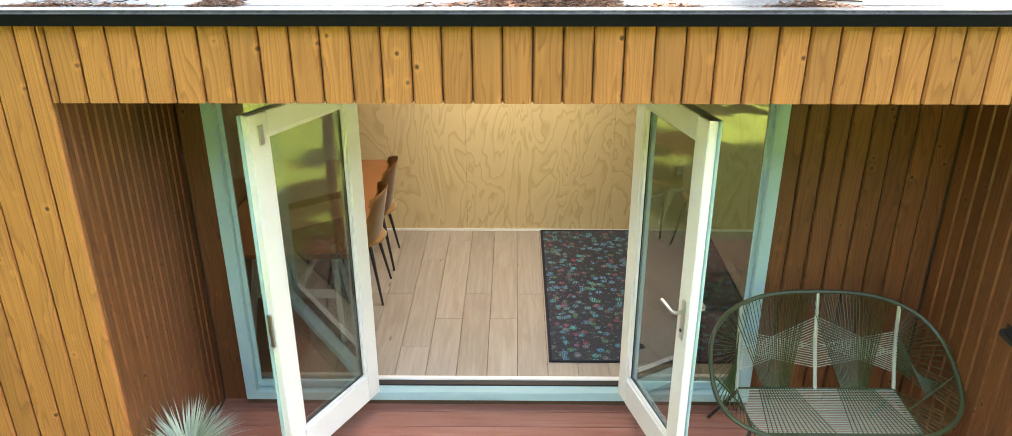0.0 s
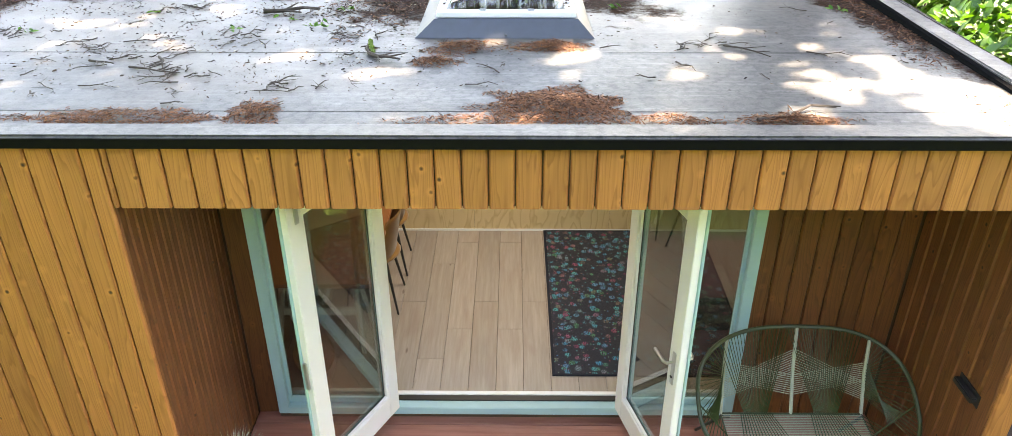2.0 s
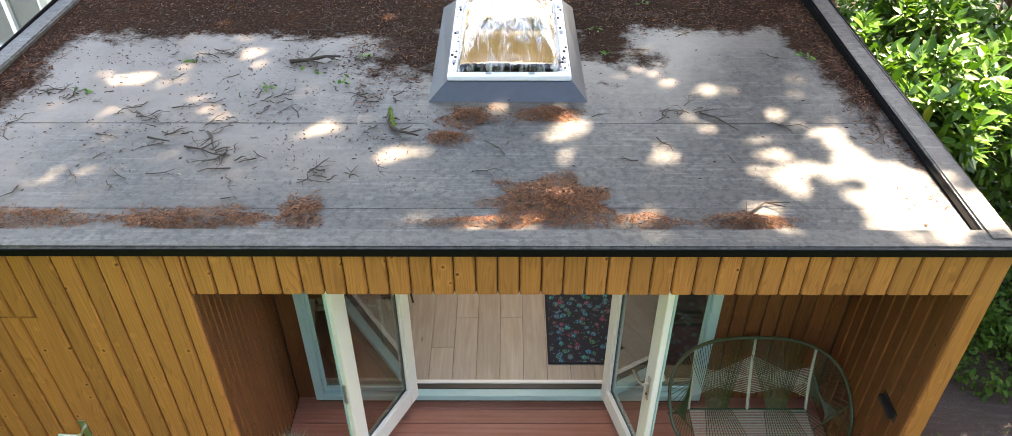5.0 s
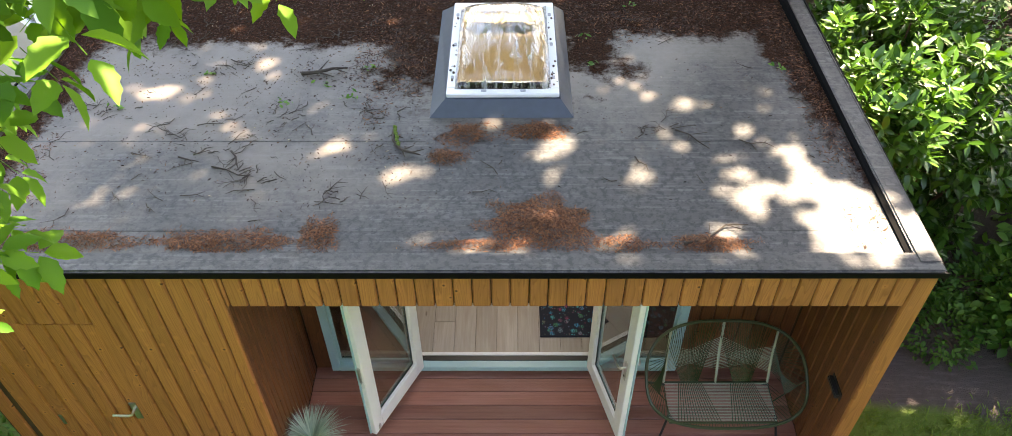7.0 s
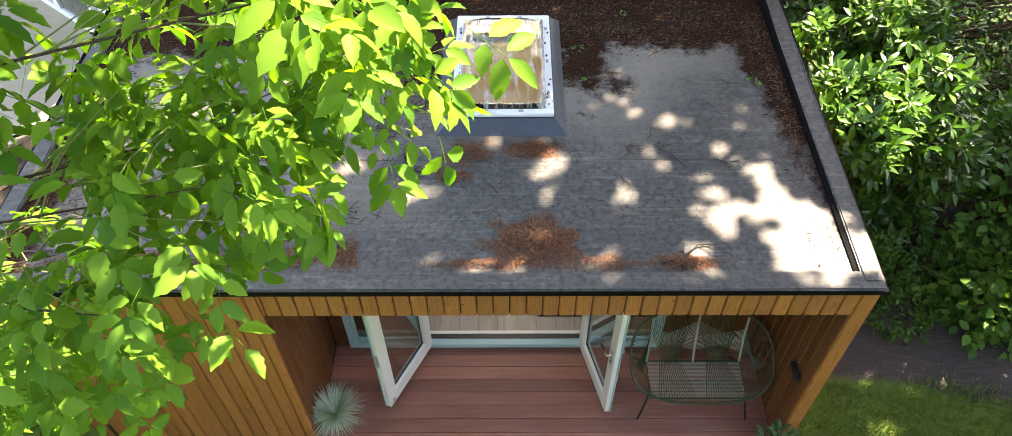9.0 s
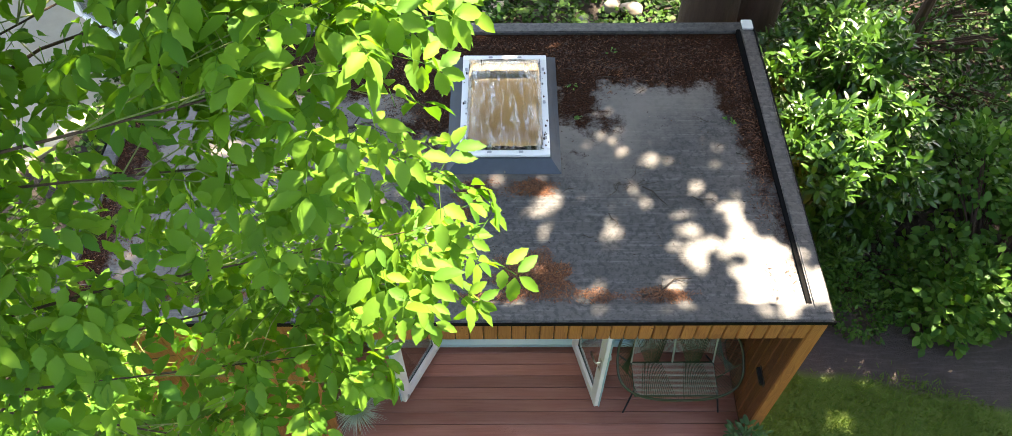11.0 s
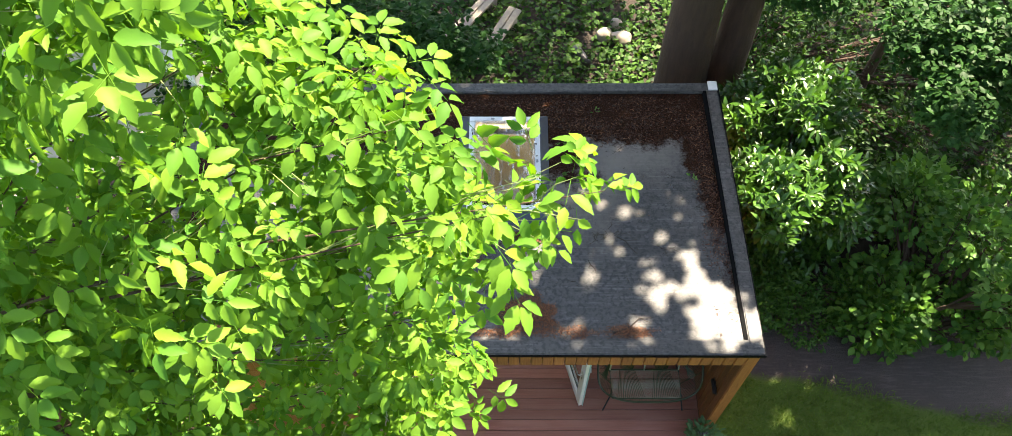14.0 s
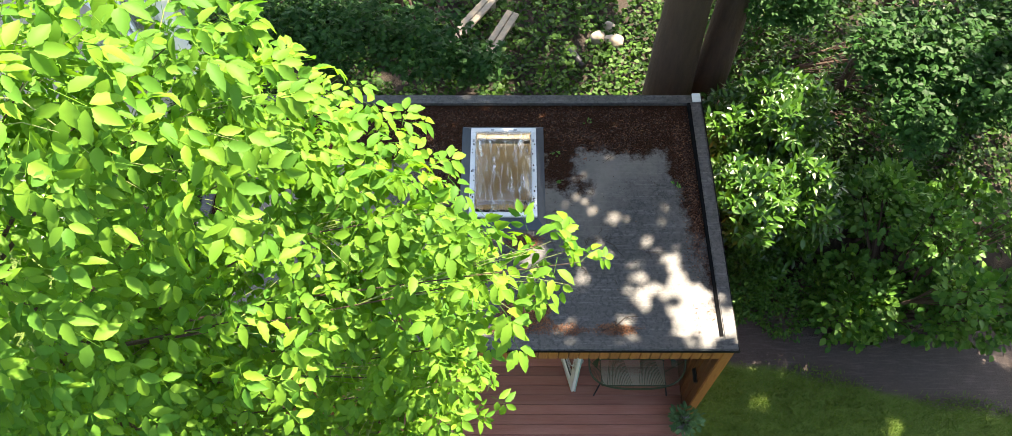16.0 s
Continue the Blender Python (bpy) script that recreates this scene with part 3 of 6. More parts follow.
def leaf_door(name, hinge, free, label):
    """One glazed leaf; its own x runs from hinge to free edge, y to the room face."""
    W, T, Z0, Z1 = 0.745, 0.055, 0.112, 2.0
    d = Vector((free[0] - hinge[0], free[1] - hinge[1], 0)).normalized()
    room = Vector((-d.y, d.x, 0))
    if room.dot(Vector((0.17 - hinge[0], 0, 0))) < 0:
        room = -room
    m = Matrix(((d.x, room.x, 0, hinge[0]), (d.y, room.y, 0, hinge[1]), (0, 0, 1, 0), (0, 0, 0, 1)))
    door = thing(name, label, "door", "garden door leaves", "structure")

    def add(n, lo, hi, mat, bev=0.004, lab="", parent=door):
        return part(n, boxed(lo, hi, bev, m), mat, parent, lab)
    S, B, H = 0.105, 0.165, 0.105
    core = (("stile", (0.004, -T / 2 + 0.01, Z0), (S, T / 2, Z1)), ("stile", (W - S, -T / 2 + 0.01, Z0), (W, T / 2, Z1)),
            ("bottom_rail", (S, -T / 2 + 0.01, Z0), (W - S, T / 2, Z0 + B)), ("top_rail", (S, -T / 2 + 0.01, Z1 - H), (W - S, T / 2, Z1)))
    for n, lo, hi in core:
        p = add(n, lo, hi, WHITE)
        add("outer_face", (lo[0] - 0.001, -T / 2, lo[2] - 0.001), (hi[0] + (0.012 if n == "stile" and lo[0] > 0.3 else 0.001), -T / 2 + 0.012, hi[2] + 0.001), MINT, 0.002, "mint-green outer face", p)
    bead = bmesh.new()
    a, b, c, e = S, W - S, Z0 + B, Z1 - H
    for lo, hi in (((a, 0.004, c), (b, T / 2 - 0.006, c + 0.018)), ((a, 0.004, e - 0.018), (b, T / 2 - 0.006, e)), ((a, 0.004, c + 0.018), (a + 0.018, T / 2 - 0.006, e - 0.018)), ((b - 0.018, 0.004, c + 0.018), (b, T / 2 - 0.006, e - 0.018))):
        box(bead, lo, hi, 0.003, m)
    part("glazing_bead", bead, WHITE, door)
    seal = bmesh.new()
    for lo, hi in (((a, -0.004, c), (b, 0.003, c + 0.012)), ((a, -0.004, e - 0.012), (b, 0.003, e)), ((a, -0.004, c), (a + 0.012, 0.003, e)), ((b - 0.012, -0.004, c), (b, 0.003, e))):
        box(seal, lo, hi, 0, m)
    part("glazing_seal", seal, DARKSTEEL, door, "thin black glazing seal")
    pane = add("pane", (a - 0.004, -0.012, c - 0.004), (b + 0.004, -0.005, e + 0.004), GLASS, 0, "clear door glass")
    pane.visible_shadow = False
    pane2 = bmesh.new()
    for z in (0.35, 1.05, 1.75):
        tube(pane2, [m @ Vector((0.0, -T / 2 - 0.004, z - 0.045)), m @ Vector((0.0, -T / 2 - 0.004, z + 0.045))], 0.008, 10)
    part("hinge", pane2, GALV, door)
    return door, m, W, T


door_l, ml, W, T = leaf_door("door_1", (HL, 3.965), (-0.895, 3.30), "white glazed garden door leaf standing open")
door_r, mr, W, T = leaf_door("door_2", (HR, 3.965), (1.10, 3.25), "white glazed garden door leaf with steel handles standing open")
part("top_catch", boxed((W - 0.075, T / 2 + 0.001, 1.86), (W - 0.045, T / 2 + 0.010, 1.95), 0.003, ml), CHROME, door_l, "steel top catch")
part("bottom_catch", boxed((W - 0.070, T / 2 + 0.001, 0.13), (W - 0.045, T / 2 + 0.010, 0.20), 0.003, ml), CHROME, door_l, "steel bottom catch")
part("edge_lock", boxed((W + 0.001, -0.010, 0.85), (W + 0.016, 0.014, 1.03), 0.003, ml), CHROME, door_l, "steel edge lock")


def lever(m, side, parent, x, z, t):
    """A lever handle with its plate on one face of a door."""
    pl = part("handle_plate", boxed((x - 0.017, side * t, z - 0.15), (x + 0.017, side * (t + 0.008), z + 0.06), 0.003, m) if side > 0 else boxed((x - 0.017, -t - 0.008, z - 0.15), (x + 0.017, -t, z + 0.06), 0.003, m), CHROME, parent, "steel handle plate")
    b = bmesh.new()
    tube(b, [m @ Vector(p) for p in ((x, side * t, z), (x, side * (t + 0.045), z), (x - 0.02, side * (t + 0.055), z), (x - 0.125, side * (t + 0.055), z + 0.004))], 0.009, 10)
    part("lever", b, CHROME, pl, "bent steel lever")
    b = bmesh.new()
    tube(b, [m @ Vector((x, side * t, z - 0.10)), m @ Vector((x, side * (t + 0.012), z - 0.10))], 0.009, 12)
    part("keyhole", b, DARKSTEEL, pl)


lever(mr, 1, door_r, W - 0.05, 1.06, T / 2 + 0.001)
lever(mr, -1, door_r, W - 0.05, 1.06, T / 2 + 0.001)

# ---- room inside ----
structure("floor", [((X0 + 0.122, FY + 0.106, FLOOR - 0.12), (RX1, 6.298, FLOOR - 0.012)), ((FX0, FY + 0.071, FLOOR - 0.14), (FX1, FY + 0.105, FLOOR - 0.013))], DARKWOOD, "grey oak plank floor of the garden room", "floor")
floor_ob = bpy.data.objects["floor"]
structure("wall_room_right", [((RX1 - 0.03, RY + 0.102, FLOOR - 0.01), (RX1 - 0.002, 6.27, 2.30))], PLASTER, "plain light inner wall", "wall")
wall_room_back = structure("wall_room_back", [((X0 + 0.13, 6.283, FLOOR - 0.01), (RX1 - 0.032, 6.299, 2.30))], DARKWOOD, "inner rear wall lined with plywood sheets", "wall")
structure("wall_room_front", [((RX0, RY + 0.102, FLOOR), (FX0 + 0.03, RY + 0.13, 2.30)), ((FX1 - 0.03, RY + 0.102, FLOOR), (RX1 - 0.032, RY + 0.13, 2.30)), ((FX0 + 0.03, RY + 0.102, 2.04), (FX1 - 0.03, RY + 0.13, 2.30))], PLY, "inner front wall lined with plywood", "wall")
structure("skylight_lining", [((sx0 - 0.012, sy0 - 0.012, 2.29), (sx0, sy1 + 0.012, 2.54)), ((sx1, sy0 - 0.012, 2.29), (sx1 + 0.012, sy1 + 0.012, 2.54)), ((sx0, sy0 - 0.012, 2.29), (sx1, sy0, 2.54)), ((sx0, sy1, 2.29), (sx1, sy1 + 0.012, 2.54))], PLY, "plywood lining of the roof light shaft", "lining")
structure("baseboard", [((X0 + 0.13, 6.262, FLOOR), (RX1 - 0.032, 6.2705, FLOOR + 0.018))], WHITE, "thin pale skirting strip", "trim")

# rug
rug = part("rug", boxed((0.50, 4.29, FLOOR + 0.001), (1.90, 6.25, FLOOR + 0.010), 0.003), RUG)
tagged(rug, "dark blue rug with small red and teal flowers", "rug")
b = bmesh.new()
for lo, hi in (((0.485, 4.275, FLOOR + 0.001), (1.915, 4.295, FLOOR + 0.013)), ((0.485, 6.24, FLOOR + 0.001), (1.915, 6.258, FLOOR + 0.013)), ((0.485, 4.295, FLOOR + 0.001), (0.508, 6.24, FLOOR + 0.013)), ((1.895, 4.295, FLOOR + 0.001), (1.915, 6.24, FLOOR + 0.013))):
    box(b, lo, hi, 0.003)
part("border", b, plain("rug_border", (0.012, 0.016, 0.026), (0.02, 0.024, 0.036), 60, 0.9), rug, "plain dark border")

# dining table on white trestles
table = thing("dining_table", "brown wooden table on white trestles by the window", "table")
part("tabletop", boxed((-1.62, 4.30, 0.815), (-0.72, 5.98, 0.85), 0.006), TABLEWOOD, table)
for y in (4.72, 5.56):
    tr = part("trestle", tube(bmesh.new(), [(-0.80, y, 0.79), (-1.54, y, 0.79)], 0.028, 4), TRESTLE, table, "white painted trestle")
    for x in (-0.93, -1.41):
        for s in (-1, 1):
            part("leg", tube(bmesh.new(), [(x, y, 0.80), (x + (0.06 if x > -1.1 else -0.06), y + s * 0.20, FLOOR)], 0.024, 4), TRESTLE, tr)
    part("stretcher", boxed((-1.44, y - 0.11, 0.37), (-0.90, y - 0.085, 0.43), 0.003), TRESTLE, tr)
b = bmesh.new()
tube(b, [(-1.17, 4.72, 0.40), (-1.17, 5.56, 0.40)], 0.022, 4)
part("long_stretcher", b, TRESTLE, table)


def chair(at, turn):
    c = thing("dining_chair", "ochre velvet chair with thin dark legs pushed to the table", "chair", "chairs at the table")
    b = bmesh.new()
    bmesh.ops.create_uvsphere(b, u_segments=20, v_segments=10, radius=1, matrix=pose(0, 0, 0.46) @ Matrix.Diagonal((0.23, 0.22, 0.055, 1)))
    part("seat", b, VELVET, c, smooth=True)
    b = bmesh.new()
    rows = []
    for i in range(9):
        v = i / 8
        rows.append([b.verts.new((0.19 + 0.07 * v - 0.10 * math.cos(u) * 0 - 0.10 * (abs(u) / 1.2) ** 2 + 0.0, math.sin(u) * (0.235 - 0.05 * v * v), 0.45 + 0.40 * v + (-0.05 * (abs(u) / 1.2) ** 2 * v))) for u in [-1.2 + 0.2 * k for k in range(13)]])
    for r0, r1 in zip(rows, rows[1:]):
        for k in range(12):
            b.faces.new((r0[k], r0[k + 1], r1[k + 1], r1[k]))
    bmesh.ops.solidify(b, geom=list(b.faces), thickness=0.045)
    part("backrest", b, VELVET, c, smooth=True)
    for sx in (-1, 1):
        for sy in (-1, 1):
            part("leg", tube(bmesh.new(), [(sx * 0.13, sy * 0.13, 0.44), (sx * 0.205, sy * 0.20, 0.0)], [0.014, 0.008], 8), DARKSTEEL, c, "thin black leg")
    c.matrix_world = pose(at[0], at[1], FLOOR, 0, 0, turn)
    return c


ch = chair((-0.88, 5.185), 0)
copy_thing(ch, pose(-0.88, 5.71, FLOOR, 0, 0, 2))
copy_thing(ch, pose(-1.50, 5.25, FLOOR, 0, 0, 178))

# rattan lantern behind the fixed pane
lantern = thing("rattan_lantern", "round woven rattan lantern on the floor by the window", "lantern")
b = bmesh.new()
for s in (1, -1):
    for k in range(22):
        tube(b, [(-1.16 + (0.05 + 0.085 * math.sin(math.pi * (i / 9) ** 0.9)) * math.cos(k * math.tau / 22 + s * i * 0.13), 4.30 + (0.05 + 0.085 * math.sin(math.pi * (i / 9) ** 0.9)) * math.sin(k * math.tau / 22 + s * i * 0.13), FLOOR + 0.01 + 0.34 * i / 9) for i in range(10)], 0.0035, 4)
part("weave", b, RATTAN, lantern)
for z, r in ((0.01, 0.055), (0.35, 0.055)):
    b = bmesh.new()
    tube(b, [(-1.16 + r * math.cos(k * math.tau / 20), 4.30 + r * math.sin(k * math.tau / 20), FLOOR + z) for k in range(20)], 0.008, 6, True)
    part("ring", b, RATTAN, lantern)

# ---- porch deck ----
deck = structure("deck", [((RX0 - 0.02, 1.62, GZ - 0.02), (RX1 + 0.0, FY - 0.08, -0.03))], DARKWOOD, "porch deck of grooved red-brown hardwood boards", "deck")
PITCH = 0.135
b = bmesh.new()
pw = PITCH - 0.007
prof = [(-pw / 2, -0.026), (-pw / 2, -0.004)]
GR = 15
for k in range(GR):
    c = -pw / 2 + 0.006 + (pw - 0.012) * (k + 0.5) / GR
    h = (pw - 0.012) / GR
    prof += [(c - h * 0.5, 0.0), (c + h * 0.10, 0.0), (c + h * 0.18, -0.0022), (c + h * 0.42, -0.0022)]
prof += [(pw / 2 - 0.004, 0.0), (pw / 2, -0.004), (pw / 2, -0.026)]
DL = RX1 - RX0 - 0.01
ends = [[b.verts.new((x, y, z)) for y, z in prof] for x in (-DL / 2, DL / 2)]
for k in range(len(prof) - 1):
    b.faces.new((ends[0][k], ends[1][k], ends[1][k + 1], ends[0][k + 1]))
b.faces.new(ends[0]), b.faces.new(ends[1][::-1])
me = bpy.data.meshes.new("deck_board")
bmesh.ops.recalc_face_normals(b, faces=b.faces)
b.to_mesh(me)
b.free()
me.materials.append(DECK)
for k in range(17):
    piece("deck_board", me, deck, pose((RX0 + RX1) / 2, 3.91 + PITCH / 2 - k * PITCH, random.uniform(-0.001, 0.001)))

# ---- roof light ----
skylight = thing("skylight", "white framed roof light with a clear plastic dome", "skylight")
b = bmesh.new()
CB = (-0.353, 0.669, 4.44, 5.955)         # the foot of its kerb
low = [b.verts.new((x, y, roof_z(y) + 0.002)) for x, y in ((CB[0], CB[2]), (CB[1], CB[2]), (CB[1], CB[3]), (CB[0], CB[3]))]
top = [b.verts.new((x, y, 2.525)) for x, y in ((SK[0] - 0.012, SK[2] - 0.012), (SK[1] + 0.012, SK[2] - 0.012), (SK[1] + 0.012, SK[3] + 0.012), (SK[0] - 0.012, SK[3] + 0.012))]
inn = [b.verts.new((x, y, 2.525)) for x, y in ((sx0 - 0.013, sy0 - 0.013), (sx1 + 0.013, sy0 - 0.013), (sx1 + 0.013, sy1 + 0.013), (sx0 - 0.013, sy1 + 0.013))]
for k in range(4):
    j = (k + 1) % 4
    b.faces.new((low[k], low[j], top[j], top[k]))
    b.faces.new((top[k], top[j], inn[j], inn[k]))
part("kerb", b, plain("blue_grey_rubber", (0.046, 0.064, 0.086), (0.026, 0.036, 0.050), 14.0, 0.45), skylight, "sloping kerb clad in blue-grey rubber")
part("kerb_seam", boxed((0.160, 4.445, 2.455), (0.172, 4.535, 2.460), 0, Matrix.Translation((0, 0, 0)) @ Matrix.Shear("XY", 4, (0, 0))), UPSTAND, skylight)
for lo, hi in (((SK[0], SK[2]), (SK[1], SK[2] + 0.075)), ((SK[0], SK[3] - 0.075), (SK[1], SK[3])), ((SK[0], SK[2] + 0.075), (SK[0] + 0.075, SK[3] - 0.075)), ((SK[1] - 0.075, SK[2] + 0.075), (SK[1], SK[3] - 0.075))):
    part("frame_bar", boxed((*lo, 2.528), (*hi, 2.562), 0.005), WHITE, skylight, "white plastic frame bar")


def dome_mat():
    n = Nodes("clear_dome")
    a = n.noise(n.place((6, 1.2, 1)), 1.6, 3, 0.5, 0.8)
    streak = n.noise(n.place((11, 2.2, 4)), 1.8, 4, 0.6, 0.6)
    clear = n.ramp(streak, (0.50, 1.0), (0.70, 0.66))        # less clear, whitish in streaks
    return n.done((0.97, 0.98, 0.96), 0.04, a, 0.08, 0.6, Transmission_Weight=clear, IOR=1.52)


b = bmesh.new()
DN = 16
dome = []
for i in range(DN + 1):
    u = -1 + 2 * i / DN
    row = []
    for j in range(DN + 1):
        v = -1 + 2 * j / DN
        h = 0.13 * ((1 - u ** 4) * (1 - v ** 4)) ** 0.8
        row.append(b.verts.new(((SK[0] + SK[1]) / 2 + u * (0.40 - 0.055), (SK[2] + SK[3]) / 2 + v * (0.637 - 0.055), 2.564 + h)))
    dome.append(row)
for i in range(DN):
    for j in range(DN):
        b.faces.new((dome[i][j], dome[i + 1][j], dome[i + 1][j + 1], dome[i][j + 1]))
dm = part("dome", b, dome_mat(), skylight, "clear domed plastic", True)
bpy.context.view_layer.update()
sol = dm.modifiers.new("thick", "SOLIDIFY")
sol.thickness = 0.004
dm.visible_shadow = False
for x in (SK[0] + 0.035, SK[1] - 0.035):
    for y in (SK[2] + 0.2, 5.2, SK[3] - 0.2):
        part("clip", boxed((x - 0.012, y - 0.02, 2.562), (x + 0.012, y + 0.02, 2.570), 0.003), GALV, skylight)
for y in (SK[2] + 0.035, SK[3] - 0.035):
    for x in (0.03, 0.31):
        part("clip", boxed((x - 0.02, y - 0.012, 2.562), (x + 0.02, y + 0.012, 2.570), 0.003), GALV, skylight)
b = bmesh.new()
rs = random.Random(5)
for k in range(26):
    x = rs.choice((SK[0] + 0.03, SK[1] - 0.03)) + rs.uniform(-0.02, 0.02)
    bmesh.ops.create_icosphere(b, subdivisions=1, radius=rs.uniform(0.004, 0.011), matrix=pose(x, rs.uniform(SK[2] + 0.1, SK[3] - 0.2), 2.566) @ Matrix.Diagonal((1, 1.6, 0.6, 1)))
tagged(part("moss_crumbs", b, SCRAP), "dark crumbs of moss on the roof light frame", "moss", kind="stuff")

# ---- woven garden bench ----
bench = thing("garden_bench", "olive steel bench strung with olive and sage cords on the deck", "bench")
BC = Vector((1.93, 3.545, 0.60))
UP = Vector((0, 0.345, 0.235))
AX = 0.635


def rim(a):
    """A point of the rim: a wide rounded loop, low in front and high behind."""
    c, s = math.cos(a), math.sin(a)
    e = 2 / 2.7
    x = AX * math.copysign(abs(c) ** e, c)
    y = math.copysign(abs(s) ** e, s)
    return BC + Vector((x, 0, 0)) + UP * y + Vector((0, -0.02, -0.05)) * (1 - y * y)


part("rim", tube(bmesh.new(), [rim(k * math.tau / 96) for k in range(96)], 0.013, 8, True), GREENSTEEL, bench, "bent olive steel rim")
SEAT = [Vector((1.46, 3.60, 0.40)), Vector((2.30, 3.60, 0.40)), Vector((2.30, 3.24, 0.385)), Vector((1.46, 3.24, 0.385))]
part("seat_frame", tube(bmesh.new(), SEAT, 0.009, 8, True), GREENSTEEL, bench)
posts = []
for x in (1.46, 1.88, 2.30):
    topp = min((rim(k * math.tau / 400) for k in range(1, 200)), key=lambda p: abs(p.x - (BC.x + (x - 1.88) * 1.02)))
    foot = Vector((x, 3.60, 0.40))
    posts.append((foot, topp))
    part("back_post", tube(bmesh.new(), [foot, foot.lerp(topp, 0.5) + Vector((0, 0.015, -0.01)), topp], 0.011, 8), CREAMCORD, bench, "upright wrapped in sage cord")
for x in (1.46, 2.30):
    side = -1 if x < 1.9 else 1
    e = rim(math.pi if side < 0 else 0)
    part("side_bar", tube(bmesh.new(), [(x, 3.42, 0.40), e], 0.0045, 8), GREENCORD, bench)
for sx, x in ((-1, 1.46), (1, 2.30)):
    part("leg", tube(bmesh.new(), [(x, 3.30, 0.385), (x + sx * 0.075, 3.225, 0.0)], 0.010, 8), DARKSTEEL, bench, "straight dark steel leg")
    part("leg", tube(bmesh.new(), [(x, 3.58, 0.40), (x + sx * 0.05, 3.87, 0.0)], 0.010, 8), DARKSTEEL, bench, "straight dark steel leg")


def post_at(i, f):
    a, c = posts[i]
    return a.lerp(a.lerp(c, 0.5) + Vector((0, 0.015, -0.01)), f * 2) if f < 0.5 else (a.lerp(c, 0.5) + Vector((0, 0.015, -0.01))).lerp(c, f * 2 - 1)


def strings(name, pairs, mat, r=0.0028, sag=0.0):
    b = bmesh.new()
    for p, q in pairs:
        mid = p.lerp(q, 0.5)
        tube(b, [p, mid + Vector((0, 0.0, -sag)), q] if sag else [p, q], r, 4)
    return tagged(part(name, b, mat, bench), kind="stuff")


pairs = []
for i in (0, 1):                           # sage cords that cross between the uprights
    for k in range(10):
        f = k / 9
        a, c = (i, i + 1) if i == 0 else (i + 1, i)
        pairs.append((post_at(a, 0.68 - 0.24 * f), post_at(c, 0.44 - 0.22 * f)))
        pairs.append((post_at(a, 0.42 - 0.22 * f), post_at(c, 0.74 - 0.26 * f)))
strings("cross_weave", pairs, CREAMCORD, 0.0025)
pairs = []
for c in (1.46 + 0.21, 1.88 + 0.21):        # olive cords fanned from the seat up to the rim
    for k in range(24):
        f = k / 23
        foot = Vector((c - 0.065 + 0.13 * f, 3.60, 0.40))
        best = min((rim(math.pi * j / 240) for j in range(241)), key=lambda p: abs(p.x - (c + 0.44 * (f - 0.5))))
        pairs.append((foot, best))
strings("fan_weave", pairs, GREENCORD, 0.0026)
pairs = []
for side in (-1, 1):                        # cords from the outer uprights round to the rim
    i = 0 if side < 0 else 2
    x = posts[i][0].x
    for k in range(30):
        f = k / 29
        a = math.pi * (0.70 + 0.62 * f) if side < 0 else math.pi * (0.30 - 0.62 * f)
        hub = post_at(i, 0.70 - 0.62 * f) if f < 0.75 else Vector((x, 3.60 - (f - 0.75) / 0.25 * 0.30, 0.40))
        pairs.append((hub, rim(a)))
strings("side_weave", pairs, GREENCORD, 0.0026)
pairs = []
for side in (-1, 1):                        # lighter weft over the side cords
    i = 0 if side < 0 else 2
    e0 = Vector((posts[i][0].x, 3.42, 0.40)).lerp(rim(math.pi if side < 0 else 0), 0.72)
    for k in range(12):
        f = k / 11
        pairs.append((post_at(i, 0.25 + 0.45 * f), e0.lerp(Vector((posts[i][0].x, 3.40, 0.40)), 0.5 * f)))
strings("side_weft", pairs, GREENCORD, 0.0028)
pairs = [(Vector((1.46, 3.60 - 0.36 * k / 27, 0.405 - 0.015 * k / 27)), Vector((2.30, 3.60 - 0.36 * k / 27, 0.405 - 0.015 * k / 27))) for k in range(28)]
strings("seat_weave", pairs, CREAMCORD, 0.0024)
pairs = []
for c in (1.67, 2.09):
    for k in range(15):
        f = k / 14
        pairs.append((Vector((c - 0.09 + 0.18 * f, 3.60, 0.409)), Vector((c - 0.14 + 0.34 * f, 3.225, 0.392))))
strings("seat_weft", pairs, GREENCORD, 0.003)
strings("front_weave", [(Vector((1.46 + 0.84 * k / 40, 3.24, 0.385)), min((rim(-math.pi * j / 200) for j in range(201)), key=lambda p: abs(p.x - (1.44 + 0.88 * k / 40)))) for k in range(41)], GREENCORD, 0.0024)

# bracket in the porch
hook = thing("wall_bracket", "small black metal bracket on the porch side wall", "bracket")
part("plate", boxed((RX1 - 0.006, 3.08, 0.93), (RX1 - 0.0005, 3.28, 1.01), 0.002), DARKSTEEL, hook)
part("bar", boxed((RX1 - 0.045, 3.09, 0.955), (RX1 - 0.0065, 3.27, 0.99), 0.006), DARKSTEEL, hook)


